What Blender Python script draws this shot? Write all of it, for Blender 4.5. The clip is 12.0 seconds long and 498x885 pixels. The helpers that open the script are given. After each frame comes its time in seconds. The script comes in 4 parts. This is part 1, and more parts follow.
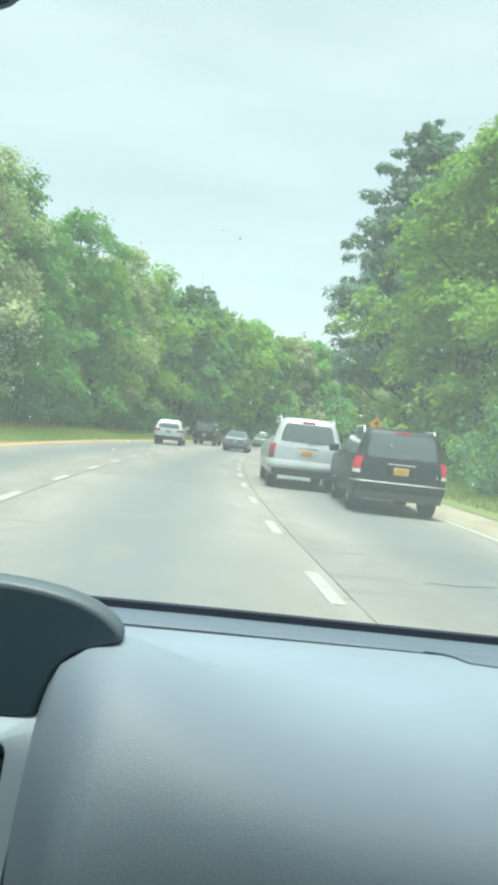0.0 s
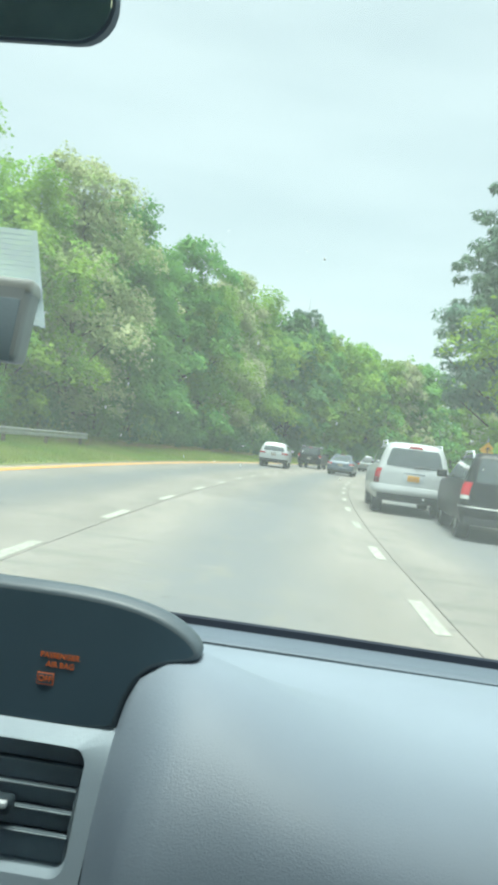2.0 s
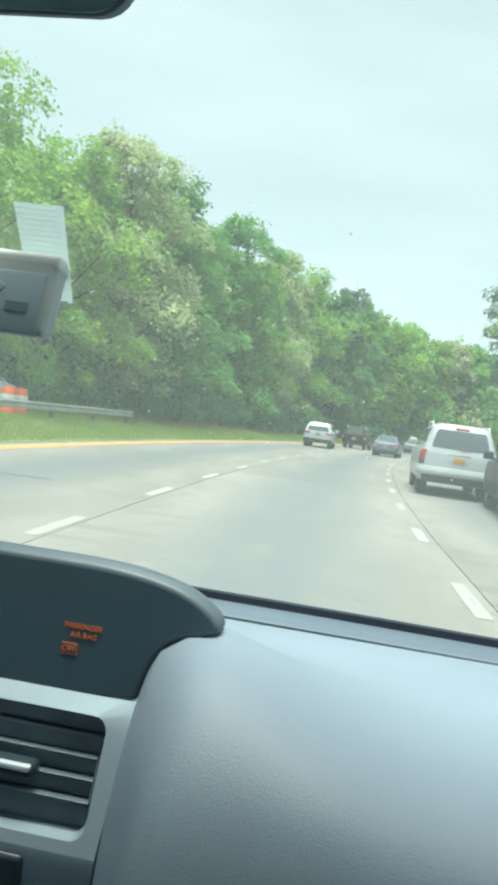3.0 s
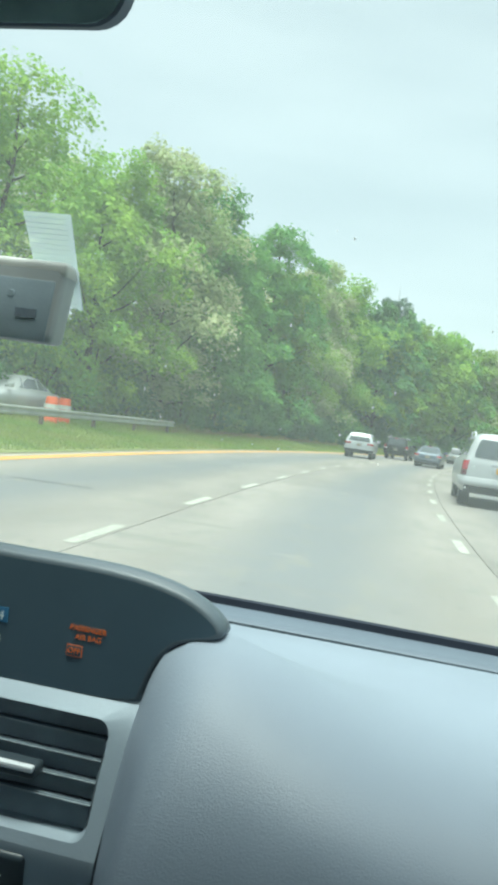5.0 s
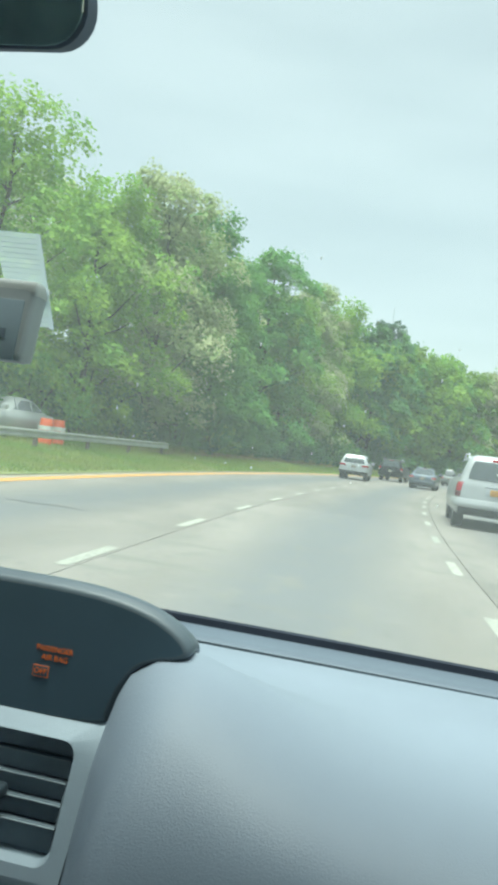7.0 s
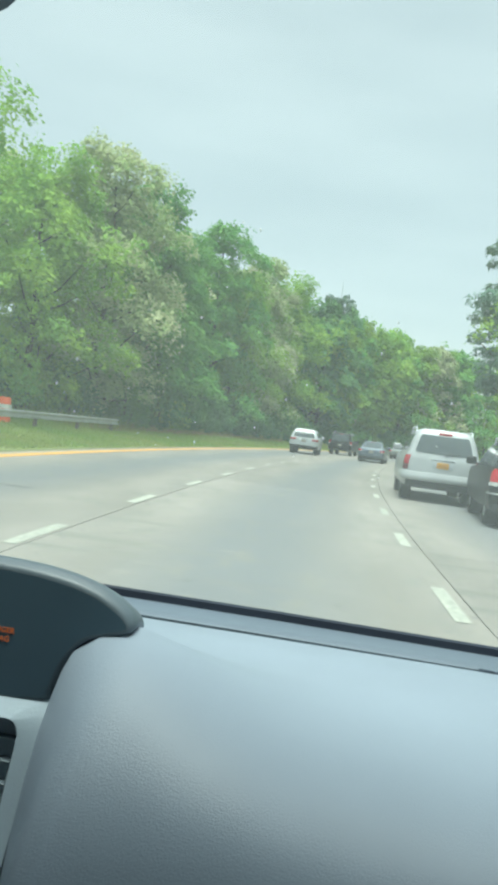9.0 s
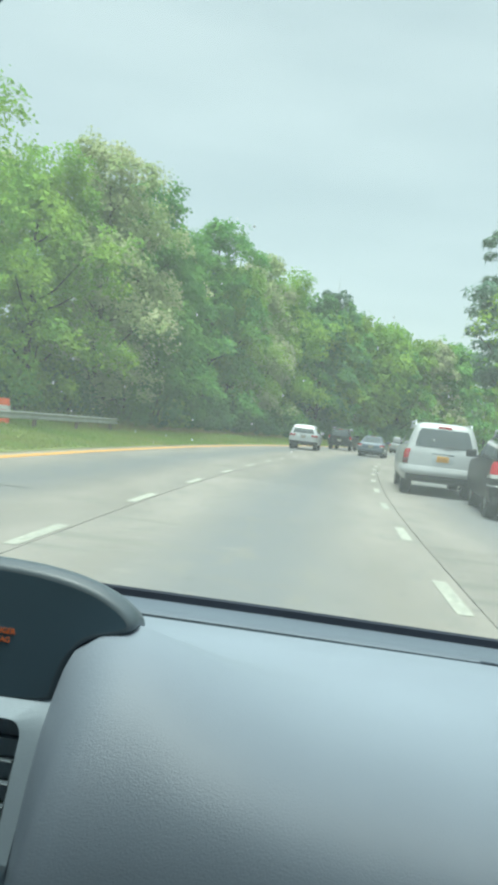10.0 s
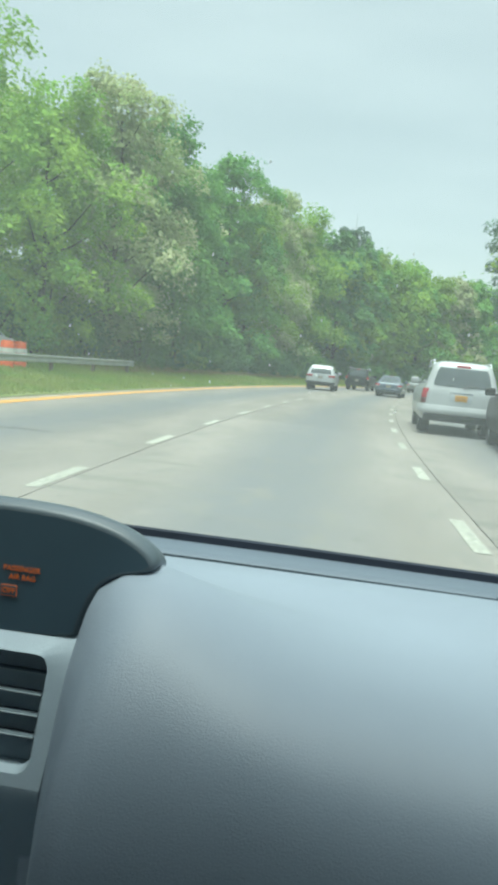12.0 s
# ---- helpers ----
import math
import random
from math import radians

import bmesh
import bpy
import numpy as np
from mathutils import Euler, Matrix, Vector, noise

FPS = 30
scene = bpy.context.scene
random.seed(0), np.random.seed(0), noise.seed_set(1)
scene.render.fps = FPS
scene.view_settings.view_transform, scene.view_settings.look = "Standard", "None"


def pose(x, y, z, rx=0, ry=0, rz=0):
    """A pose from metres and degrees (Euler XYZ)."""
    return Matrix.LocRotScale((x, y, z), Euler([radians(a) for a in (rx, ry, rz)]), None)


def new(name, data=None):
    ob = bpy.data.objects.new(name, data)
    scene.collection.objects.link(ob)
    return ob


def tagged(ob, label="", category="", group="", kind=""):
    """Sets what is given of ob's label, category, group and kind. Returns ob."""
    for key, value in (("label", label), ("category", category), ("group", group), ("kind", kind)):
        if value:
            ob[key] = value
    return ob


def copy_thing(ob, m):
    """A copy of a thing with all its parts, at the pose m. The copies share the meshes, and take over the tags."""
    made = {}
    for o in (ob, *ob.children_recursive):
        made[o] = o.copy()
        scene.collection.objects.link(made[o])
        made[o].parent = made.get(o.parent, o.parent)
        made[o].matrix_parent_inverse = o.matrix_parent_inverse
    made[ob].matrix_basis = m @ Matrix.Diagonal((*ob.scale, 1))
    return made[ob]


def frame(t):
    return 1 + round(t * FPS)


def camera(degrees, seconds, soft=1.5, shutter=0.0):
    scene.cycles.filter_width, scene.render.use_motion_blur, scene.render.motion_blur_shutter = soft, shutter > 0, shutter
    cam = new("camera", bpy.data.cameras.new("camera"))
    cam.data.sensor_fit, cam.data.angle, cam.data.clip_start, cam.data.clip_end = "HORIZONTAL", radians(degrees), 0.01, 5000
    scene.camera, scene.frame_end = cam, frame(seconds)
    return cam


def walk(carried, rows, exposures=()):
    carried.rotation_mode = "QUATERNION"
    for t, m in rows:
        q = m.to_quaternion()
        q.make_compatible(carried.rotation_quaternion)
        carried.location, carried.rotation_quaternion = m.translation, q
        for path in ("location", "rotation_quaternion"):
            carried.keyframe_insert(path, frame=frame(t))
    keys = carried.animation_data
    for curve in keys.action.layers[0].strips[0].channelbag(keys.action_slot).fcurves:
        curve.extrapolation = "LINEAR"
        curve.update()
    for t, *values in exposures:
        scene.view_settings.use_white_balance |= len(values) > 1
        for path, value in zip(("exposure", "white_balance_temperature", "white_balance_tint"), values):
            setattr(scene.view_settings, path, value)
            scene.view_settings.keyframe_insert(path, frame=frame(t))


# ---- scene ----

# ------------------------------------------------------------------ camera and its way
cam = camera(36.0, 12.0, soft=4.0)
PATH = [
    (0.0, -0.060, -0.007, 1.300, 89.38, -6.30, -3.66),
    (0.5, -0.057, -0.007, 1.300, 90.36, -6.76, -1.52),
    (1.0, -0.048, -0.006, 1.300, 91.51, -6.96, -0.24),
    (1.5, -0.042, -0.005, 1.300, 89.64, -7.10, 1.47),
    (2.0, -0.037, -0.005, 1.300, 90.18, -7.20, 4.26),
    (2.5, -0.026, -0.004, 1.300, 89.29, -7.50, 6.08),
    (3.0, -0.016, -0.002, 1.300, 88.21, -7.85, 7.63),
    (5.0, 0.020, 0.003, 1.300, 88.55, -7.97, 10.73),
    (5.5, 0.025, 0.004, 1.300, 88.11, -7.90, 11.48),
    (6.0, 0.032, 0.006, 1.300, 87.74, -7.89, 11.81),
    (6.5, 0.036, 0.006, 1.300, 88.46, -7.95, 11.75),
    (7.0, 0.046, 0.008, 1.300, 90.23, -7.96, 10.36),
    (9.0, 0.055, 0.010, 1.300, 88.87, -7.40, 6.64),
    (9.5, 0.052, 0.010, 1.300, 88.80, -6.80, 6.32),
    (10.0, 0.057, 0.011, 1.300, 88.64, -6.40, 6.59),
    (10.5, 0.058, 0.011, 1.300, 87.71, -6.00, 6.50),
    (11.0, 0.054, 0.010, 1.300, 87.01, -5.59, 5.66),
    (11.5, 0.052, 0.010, 1.300, 84.57, -5.48, 5.17),
    (12.0, 0.056, 0.010, 1.300, 84.12, -5.77, 7.84),
]
walk(cam, [(t, pose(x, y, z, rx, ry, rz)) for t, x, y, z, rx, ry, rz in PATH],
     exposures=[(0.0, 0.82, 6250, -7), (3.0, 0.84, 6250, -7), (5.5, 0.77, 6200, -7), (7.0, 0.70, 6200, -7), (9.0, 0.62, 6200, -7), (12.0, 0.58, 6200, -7)])

# ------------------------------------------------------------------ world and sun
SUN_EL, SUN_ROT = radians(81), radians(160)
world = bpy.data.worlds.new("overcast_sky")
scene.world = world
world.use_nodes = True
wn, wl = world.node_tree.nodes, world.node_tree.links
wn.clear()


def wnode(kind, **values):
    n = wn.new(kind)
    for key, value in values.items():
        n.inputs[key].default_value = value
    return n


sky = wn.new("ShaderNodeTexSky")
sky.sky_type, sky.sun_disc, sky.sun_elevation, sky.sun_rotation = "NISHITA", False, SUN_EL, SUN_ROT
sky.air_density, sky.dust_density = 1.0, 3.0
sky_bg = wnode("ShaderNodeBackground", Strength=0.05)
cloud_bg = wnode("ShaderNodeBackground", Strength=0.425)
coord = wn.new("ShaderNodeTexCoord")
stretch = wn.new("ShaderNodeMapping")
stretch.inputs["Scale"].default_value = (1.0, 1.0, 5.0)
cloud = wnode("ShaderNodeTexNoise", Scale=1.6, Detail=5.0, Roughness=0.5)
tone = wn.new("ShaderNodeValToRGB")
tone.color_ramp.elements[0].position, tone.color_ramp.elements[0].color = 0.36, (0.745, 0.766, 0.752, 1)
tone.color_ramp.elements[1].position, tone.color_ramp.elements[1].color = 0.64, (0.915, 0.926, 0.908, 1)
both = wn.new("ShaderNodeAddShader")
out = wn.new("ShaderNodeOutputWorld")
wl.new(sky.outputs[0], sky_bg.inputs["Color"])
wl.new(coord.outputs["Generated"], stretch.inputs["Vector"])
wl.new(stretch.outputs[0], cloud.inputs["Vector"])
wl.new(cloud.outputs[0], tone.inputs["Fac"])
wl.new(tone.outputs[0], cloud_bg.inputs["Color"])
wl.new(sky_bg.outputs[0], both.inputs[0])
wl.new(cloud_bg.outputs[0], both.inputs[1])
wl.new(both.outputs[0], out.inputs["Surface"])

sun = new("sun", bpy.data.lights.new("sun", "SUN"))
sun.data.energy, sun.data.angle, sun.data.color = 3.8, radians(30), (1.0, 0.97, 0.92)
sun.rotation_euler = (radians(9), 0, radians(-20))


# ------------------------------------------------------------------ materials
def material(name, base, rough=0.6, metal=0.0, scale=8.0, vary=0.25, bump=0.0, bump_scale=60.0,
             tint=None, coat=0.0, per_object=0.0, per_island=0.0, glow=None, spec=0.5):
    m = bpy.data.materials.new(name)
    m.use_nodes = True
    n, l = m.node_tree.nodes, m.node_tree.links
    p = n["Principled BSDF"]
    p.inputs["Roughness"].default_value, p.inputs["Metallic"].default_value = rough, metal
    p.inputs["Coat Weight"].default_value = coat
    p.inputs["Specular IOR Level"].default_value = spec
    co = n.new("ShaderNodeTexCoord")
    big = n.new("ShaderNodeTexNoise")
    big.inputs["Scale"].default_value, big.inputs["Detail"].default_value = scale, 6.0
    l.new(co.outputs["Object"], big.inputs["Vector"])
    ramp = n.new("ShaderNodeMix")
    ramp.data_type = "RGBA"
    other = tint or tuple(c * (1 - vary) for c in base)
    ramp.inputs["A"].default_value, ramp.inputs["B"].default_value = (*other, 1), (*base, 1)
    sharper = n.new("ShaderNodeMapRange")
    sharper.inputs["From Min"].default_value, sharper.inputs["From Max"].default_value = 0.35, 0.65
    l.new(big.outputs[0], sharper.inputs["Value"])
    l.new(sharper.outputs[0], ramp.inputs["Factor"])
    colour = ramp.outputs["Result"]
    for amount, kind in ((per_object, "object"), (per_island, "island")):
        if amount:
            if kind == "object":
                source = n.new("ShaderNodeObjectInfo").outputs["Random"]
            else:
                source = n.new("ShaderNodeNewGeometry").outputs["Random Per Island"]
            mr = n.new("ShaderNodeMapRange")
            mr.inputs["To Min"].default_value, mr.inputs["To Max"].default_value = 1 - amount, 1 + amount
            l.new(source, mr.inputs["Value"])
            hv = n.new("ShaderNodeHueSaturation")
            l.new(mr.outputs[0], hv.inputs["Value"])
            l.new(colour, hv.inputs["Color"])
            colour = hv.outputs[0]
    l.new(colour, p.inputs["Base Color"])
    if bump:
        fine = n.new("ShaderNodeTexNoise")
        fine.inputs["Scale"].default_value, fine.inputs["Detail"].default_value = bump_scale, 3.0
        l.new(co.outputs["Object"], fine.inputs["Vector"])
        bp = n.new("ShaderNodeBump")
        bp.inputs["Strength"].default_value, bp.inputs["Distance"].default_value = bump, 0.01
        l.new(fine.outputs[0], bp.inputs["Height"])
        l.new(bp.outputs[0], p.inputs["Normal"])
    if glow:
        p.inputs["Emission Color"].default_value, p.inputs["Emission Strength"].default_value = (*glow[:3], 1), glow[3]
    return m


def leaf_material(name, base, tint, through_light=0.36):
    """Leaves: reflected and passed light, with a hue that drifts from branch to branch and from leaf to leaf."""
    m = bpy.data.materials.new(name)
    m.use_nodes = True
    n, l = m.node_tree.nodes, m.node_tree.links
    n.clear()
    o = n.new("ShaderNodeOutputMaterial")
    mix = n.new("ShaderNodeMixShader")
    mix.inputs["Fac"].default_value = through_light
    d, tr = n.new("ShaderNodeBsdfDiffuse"), n.new("ShaderNodeBsdfTranslucent")
    co = n.new("ShaderNodeTexCoord")
    ns = n.new("ShaderNodeTexNoise")
    ns.inputs["Scale"].default_value, ns.inputs["Detail"].default_value = 0.35, 3.0
    l.new(co.outputs["Object"], ns.inputs["Vector"])
    mr = n.new("ShaderNodeMapRange")
    mr.inputs["From Min"].default_value, mr.inputs["From Max"].default_value = 0.38, 0.62
    l.new(ns.outputs[0], mr.inputs["Value"])
    mx = n.new("ShaderNodeMix")
    mx.data_type = "RGBA"
    mx.inputs["A"].default_value, mx.inputs["B"].default_value = (*base, 1), (*tint, 1)
    l.new(mr.outputs[0], mx.inputs["Factor"])
    g = n.new("ShaderNodeNewGeometry")
    oi = n.new("ShaderNodeObjectInfo")
    v1, v2 = n.new("ShaderNodeMapRange"), n.new("ShaderNodeMapRange")
    v1.inputs["To Min"].default_value, v1.inputs["To Max"].default_value = 0.86, 1.18
    v2.inputs["To Min"].default_value, v2.inputs["To Max"].default_value = 0.8, 1.2
    l.new(g.outputs["Random Per Island"], v1.inputs["Value"])
    l.new(oi.outputs["Random"], v2.inputs["Value"])
    mu = n.new("ShaderNodeMath")
    mu.operation = "MULTIPLY"
    l.new(v1.outputs[0], mu.inputs[0])
    l.new(v2.outputs[0], mu.inputs[1])
    hv = n.new("ShaderNodeHueSaturation")
    l.new(mu.outputs[0], hv.inputs["Value"])
    l.new(mx.outputs["Result"], hv.inputs["Color"])
    l.new(hv.outputs[0], d.inputs["Color"])
    l.new(hv.outputs[0], tr.inputs["Color"])
    l.new(d.outputs[0], mix.inputs[1])
    l.new(tr.outputs[0], mix.inputs[2])
    l.new(mix.outputs[0], o.inputs["Surface"])
    return m


def concrete_material():
    """Old road concrete: speckled, with oil-darkened wheel lanes that follow the lane (u: metres across, v: metres along)."""
    m = bpy.data.materials.new("road_concrete")
    m.use_nodes = True
    n, l = m.node_tree.nodes, m.node_tree.links
    p = n["Principled BSDF"]
    p.inputs["Roughness"].default_value = 0.75
    uv = n.new("ShaderNodeUVMap")
    uv.uv_map = "lane"

    def noise_at(sx, sy, detail):
        mp = n.new("ShaderNodeMapping")
        mp.inputs["Scale"].default_value = (sx, sy, 1)
        l.new(uv.outputs[0], mp.inputs["Vector"])
        t = n.new("ShaderNodeTexNoise")
        t.inputs["Scale"].default_value, t.inputs["Detail"].default_value = 1.0, detail
        l.new(mp.outputs[0], t.inputs["Vector"])
        return t.outputs[0]

    def mixed(fac, a, b, lo, hi):
        r = n.new("ShaderNodeMapRange")
        r.inputs["From Min"].default_value, r.inputs["From Max"].default_value = lo, hi
        l.new(fac, r.inputs["Value"])
        x = n.new("ShaderNodeMix")
        x.data_type = "RGBA"
        for sock, val in (("A", a), ("B", b)):
            if isinstance(val, tuple):
                x.inputs[sock].default_value = (*val, 1)
            else:
                l.new(val, x.inputs[sock])
        l.new(r.outputs[0], x.inputs["Factor"])
        return x.outputs["Result"]

    sep = n.new("ShaderNodeSeparateXYZ")
    l.new(uv.outputs[0], sep.inputs[0])
    away = n.new("ShaderNodeMath")
    away.operation = "ABSOLUTE"
    l.new(sep.outputs[0], away.inputs[0])
    wob = n.new("ShaderNodeMath")
    wob.operation = "MULTIPLY_ADD"
    wob.inputs[1].default_value = 0.9
    l.new(noise_at(0.6, 0.12, 4.0), wob.inputs[0])
    l.new(away.outputs[0], wob.inputs[2])
    c = mixed(noise_at(0.9, 0.22, 6.0), (0.179, 0.167, 0.149), (0.241, 0.222, 0.199), 0.35, 0.65)
    c = mixed(wob.outputs[0], (0.138, 0.144, 0.150), c, 0.75, 1.75)
    c = mixed(noise_at(9.0, 9.0, 4.0), (0.10, 0.10, 0.095), c, 0.24, 0.38)
    c = mixed(noise_at(0.35, 2.6, 5.0), (0.165, 0.16, 0.14), c, 0.28, 0.40)
    c = mixed(noise_at(2.6, 1.1, 5.0), (0.170, 0.166, 0.150), c, 0.24, 0.46)
    c = mixed(noise_at(2.4, 4.0, 6.0), c, (0.230, 0.213, 0.190), 0.58, 0.90)
    info = n.new("ShaderNodeObjectInfo")
    vr = n.new("ShaderNodeMapRange")
    vr.inputs["To Min"].default_value, vr.inputs["To Max"].default_value = 0.93, 1.05
    l.new(info.outputs["Random"], vr.inputs["Value"])
    hv = n.new("ShaderNodeHueSaturation")
    l.new(vr.outputs[0], hv.inputs["Value"])
    l.new(c, hv.inputs["Color"])
    l.new(hv.outputs[0], p.inputs["Base Color"])
    bp = n.new("ShaderNodeBump")
    bp.inputs["Strength"].default_value, bp.inputs["Distance"].default_value = 0.4, 0.004
    l.new(noise_at(60.0, 60.0, 3.0), bp.inputs["Height"])
    l.new(bp.outputs[0], p.inputs["Normal"])
    return m


def windscreen_material():
    """Clear glass with a little mirror gloss; a milky translucent share imitates veiling glare and haze."""
    m = bpy.data.materials.new("windscreen_glass")
    m.use_nodes = True
    n, l = m.node_tree.nodes, m.node_tree.links
    n.clear()
    o = n.new("ShaderNodeOutputMaterial")
    clear, veil, gloss = n.new("ShaderNodeBsdfTransparent"), n.new("ShaderNodeBsdfTranslucent"), n.new("ShaderNodeBsdfGlossy")
    clear.inputs["Color"].default_value = (0.95, 0.985, 0.97, 1)
    veil.inputs["Color"].default_value = (0.79, 0.865, 0.86, 1)
    gloss.inputs["Roughness"].default_value = 0.02
    a, b = n.new("ShaderNodeMixShader"), n.new("ShaderNodeMixShader")
    a.inputs["Fac"].default_value, b.inputs["Fac"].default_value = 0.102, 0.03
    l.new(clear.outputs[0], a.inputs[1])
    l.new(veil.outputs[0], a.inputs[2])
    l.new(a.outputs[0], b.inputs[1])
    l.new(gloss.outputs[0], b.inputs[2])
    l.new(b.outputs[0], o.inputs["Surface"])
    return m


def milky_material():
    """Ribbed clear plastic: partly see-through, partly milky."""
    m = bpy.data.materials.new("milky_plastic")
    m.use_nodes = True
    n, l = m.node_tree.nodes, m.node_tree.links
    n.clear()
    o = n.new("ShaderNodeOutputMaterial")
    clear, milk, gloss = n.new("ShaderNodeBsdfTransparent"), n.new("ShaderNodeBsdfTranslucent"), n.new("ShaderNodeBsdfDiffuse")
    milk.inputs["Color"].default_value = gloss.inputs["Color"].default_value = (0.58, 0.66, 0.70, 1)
    a, b = n.new("ShaderNodeMixShader"), n.new("ShaderNodeMixShader")
    a.inputs["Fac"].default_value, b.inputs["Fac"].default_value = 0.35, 0.44
    l.new(milk.outputs[0], a.inputs[1])
    l.new(gloss.outputs[0], a.inputs[2])
    l.new(a.outputs[0], b.inputs[1])
    l.new(clear.outputs[0], b.inputs[2])
    l.new(b.outputs[0], o.inputs["Surface"])
    return m


CONCRETE = concrete_material()
BED = material("joint_filler", (0.125, 0.115, 0.095), 0.9, scale=3)
TAR = material("worn_tar", (0.07, 0.072, 0.07), 0.8, scale=6, vary=0.3, bump=0.3)
WHITE_PAINT = material("white_road_paint", (0.42, 0.425, 0.365), 0.75, scale=16, tint=(0.27, 0.275, 0.24), bump=0.2, per_object=0.08)
YELLOW_PAINT = material("yellow_road_paint", (0.60, 0.29, 0.045), 0.6, scale=4, tint=(0.48, 0.29, 0.10))
GRASS = material("grass", (0.135, 0.180, 0.048), 0.9, scale=0.5, tint=(0.175, 0.195, 0.066), bump=0.3, bump_scale=14)
SAND = material("sandy_shoulder", (0.34, 0.30, 0.235), 0.95, scale=1.2, tint=(0.25, 0.22, 0.15), bump=0.6, bump_scale=30)
BLADES = leaf_material("grass_blades", (0.262, 0.368, 0.095), (0.325, 0.368, 0.120), 0.45)
DRY_BLADES = leaf_material("dry_seeding_grass", (0.36, 0.265, 0.15), (0.27, 0.265, 0.10), 0.4)
LEAF_BRIGHT = leaf_material("leaves_yellow_green", (0.282, 0.415, 0.085), (0.200, 0.358, 0.082))
LEAF_GREEN = leaf_material("leaves_green", (0.192, 0.348, 0.090), (0.135, 0.298, 0.096))
LEAF_PALE = leaf_material("leaves_pale_blossom", (0.50, 0.53, 0.33), (0.35, 0.46, 0.19))
# deep green, leaned to blue-green so the colour carries hazy tree shade
LEAF_DEEP = leaf_material("leaves_deep_green", (0.105, 0.215, 0.100), (0.145, 0.265, 0.095))
NEEDLES = leaf_material("pine_needles", (0.12, 0.20, 0.15), (0.17, 0.25, 0.17), 0.25)
BARK = material("bark", (0.085, 0.07, 0.055), 0.95, scale=3, vary=0.5, bump=0.9, bump_scale=12)
PINE_BARK = material("pine_bark", (0.12, 0.085, 0.065), 0.95, scale=4, vary=0.5, bump=0.9, bump_scale=14)
STEEL = material("galvanised_steel", (0.52, 0.54, 0.54), 0.45, 0.6, scale=2, vary=0.2)
POST_WOOD = material("weathered_post", (0.22, 0.18, 0.13), 0.9, scale=8, vary=0.4, bump=0.4)
ORANGE = material("orange_plastic", (0.75, 0.13, 0.03), 0.45, scale=6, vary=0.15)
REFLECT = material("reflective_white_band", (0.75, 0.75, 0.72), 0.35, scale=9, vary=0.1)
RUBBER = material("rubber", (0.022, 0.022, 0.024), 0.8, scale=12, vary=0.3, bump=0.3, bump_scale=90)
ALLOY = material("alloy_rim", (0.45, 0.46, 0.47), 0.35, 0.9, scale=10, vary=0.2)
TRIM = material("black_trim", (0.02, 0.022, 0.025), 0.5, scale=10, vary=0.3)
PAINT_BLACK = material("black_car_paint", (0.006, 0.008, 0.010), 0.42, scale=2, vary=0.2, coat=0.04, spec=0.22)
PAINT_SILVER = material("silver_car_paint", (0.40, 0.42, 0.43), 0.42, 0.1, scale=2, vary=0.12, coat=0.4)
PAINT_WHITE = material("white_car_paint", (0.45, 0.48, 0.51), 0.35, scale=2, vary=0.08, coat=0.5)
PAINT_BLUE = material("blue_grey_car_paint", (0.10, 0.13, 0.17), 0.35, 0.3, scale=2, vary=0.15, coat=0.5)
PAINT_GREY = material("grey_car_paint", (0.20, 0.22, 0.22), 0.35, 0.3, scale=2, vary=0.15, coat=0.5)
CAR_GLASS = material("tinted_car_glass", (0.080, 0.098, 0.105), 0.12, scale=3, vary=0.2, coat=0.3)
LAMP_RED = material("red_tail_lamp", (0.40, 0.014, 0.030), 0.25, scale=20, vary=0.3, coat=0.6)
LAMP_LIT = material("lit_brake_lamp", (0.26, 0.005, 0.012), 0.25, scale=20, vary=0.1, glow=(1.0, 0.008, 0.04, 0.17))
LAMP_SMOKED = material("smoked_red_lens", (0.12, 0.02, 0.028), 0.3, scale=20, vary=0.3, coat=0.5)
LAMP_CLEAR = material("clear_lamp", (0.7, 0.7, 0.68), 0.15, scale=20, vary=0.1, coat=0.6)
PLATE = material("orange_plate", (0.58, 0.32, 0.06), 0.45, scale=30, vary=0.1)
PLATE_INK = material("faded_plate_ink", (0.42, 0.20, 0.04), 0.5, scale=30)
PLATE_PALE = material("dull_pale_plate", (0.30, 0.27, 0.22), 0.5, scale=30, vary=0.1)
CHROME = material("chrome", (0.7, 0.72, 0.73), 0.12, 1.0, scale=10, vary=0.1)
SIGN_YELLOW = material("yellow_sign", (0.80, 0.42, 0.03), 0.45, scale=4, vary=0.08)
DASH = material("grained_dash_plastic", (0.233, 0.2785, 0.336), 0.48, scale=5, vary=0.07, bump=0.13, bump_scale=600)
DASH_STRIP = material("smooth_dash_trim", (0.118, 0.150, 0.188), 0.5, scale=6, vary=0.1, bump=0.1, bump_scale=300)
VISOR = material("dark_visor_plastic", (0.100, 0.130, 0.152), 0.45, scale=7, vary=0.12, bump=0.10, bump_scale=500)
PANEL = material("grey_centre_panel", (0.295, 0.358, 0.412), 0.42, 0.2, scale=12, vary=0.08, bump=0.06, bump_scale=600)
SCREEN = material("black_display", (0.066, 0.108, 0.140), 0.5, scale=7, vary=0.1)
KNOB = material("black_control_plastic", (0.040, 0.056, 0.068), 0.4, scale=20, vary=0.2)
VENT_DARK = material("dark_vent_plastic", (0.27, 0.345, 0.40), 0.6, scale=20, vary=0.2)
SLAT = material("vent_slat_plastic", (0.36, 0.42, 0.46), 0.4, scale=20, vary=0.2)
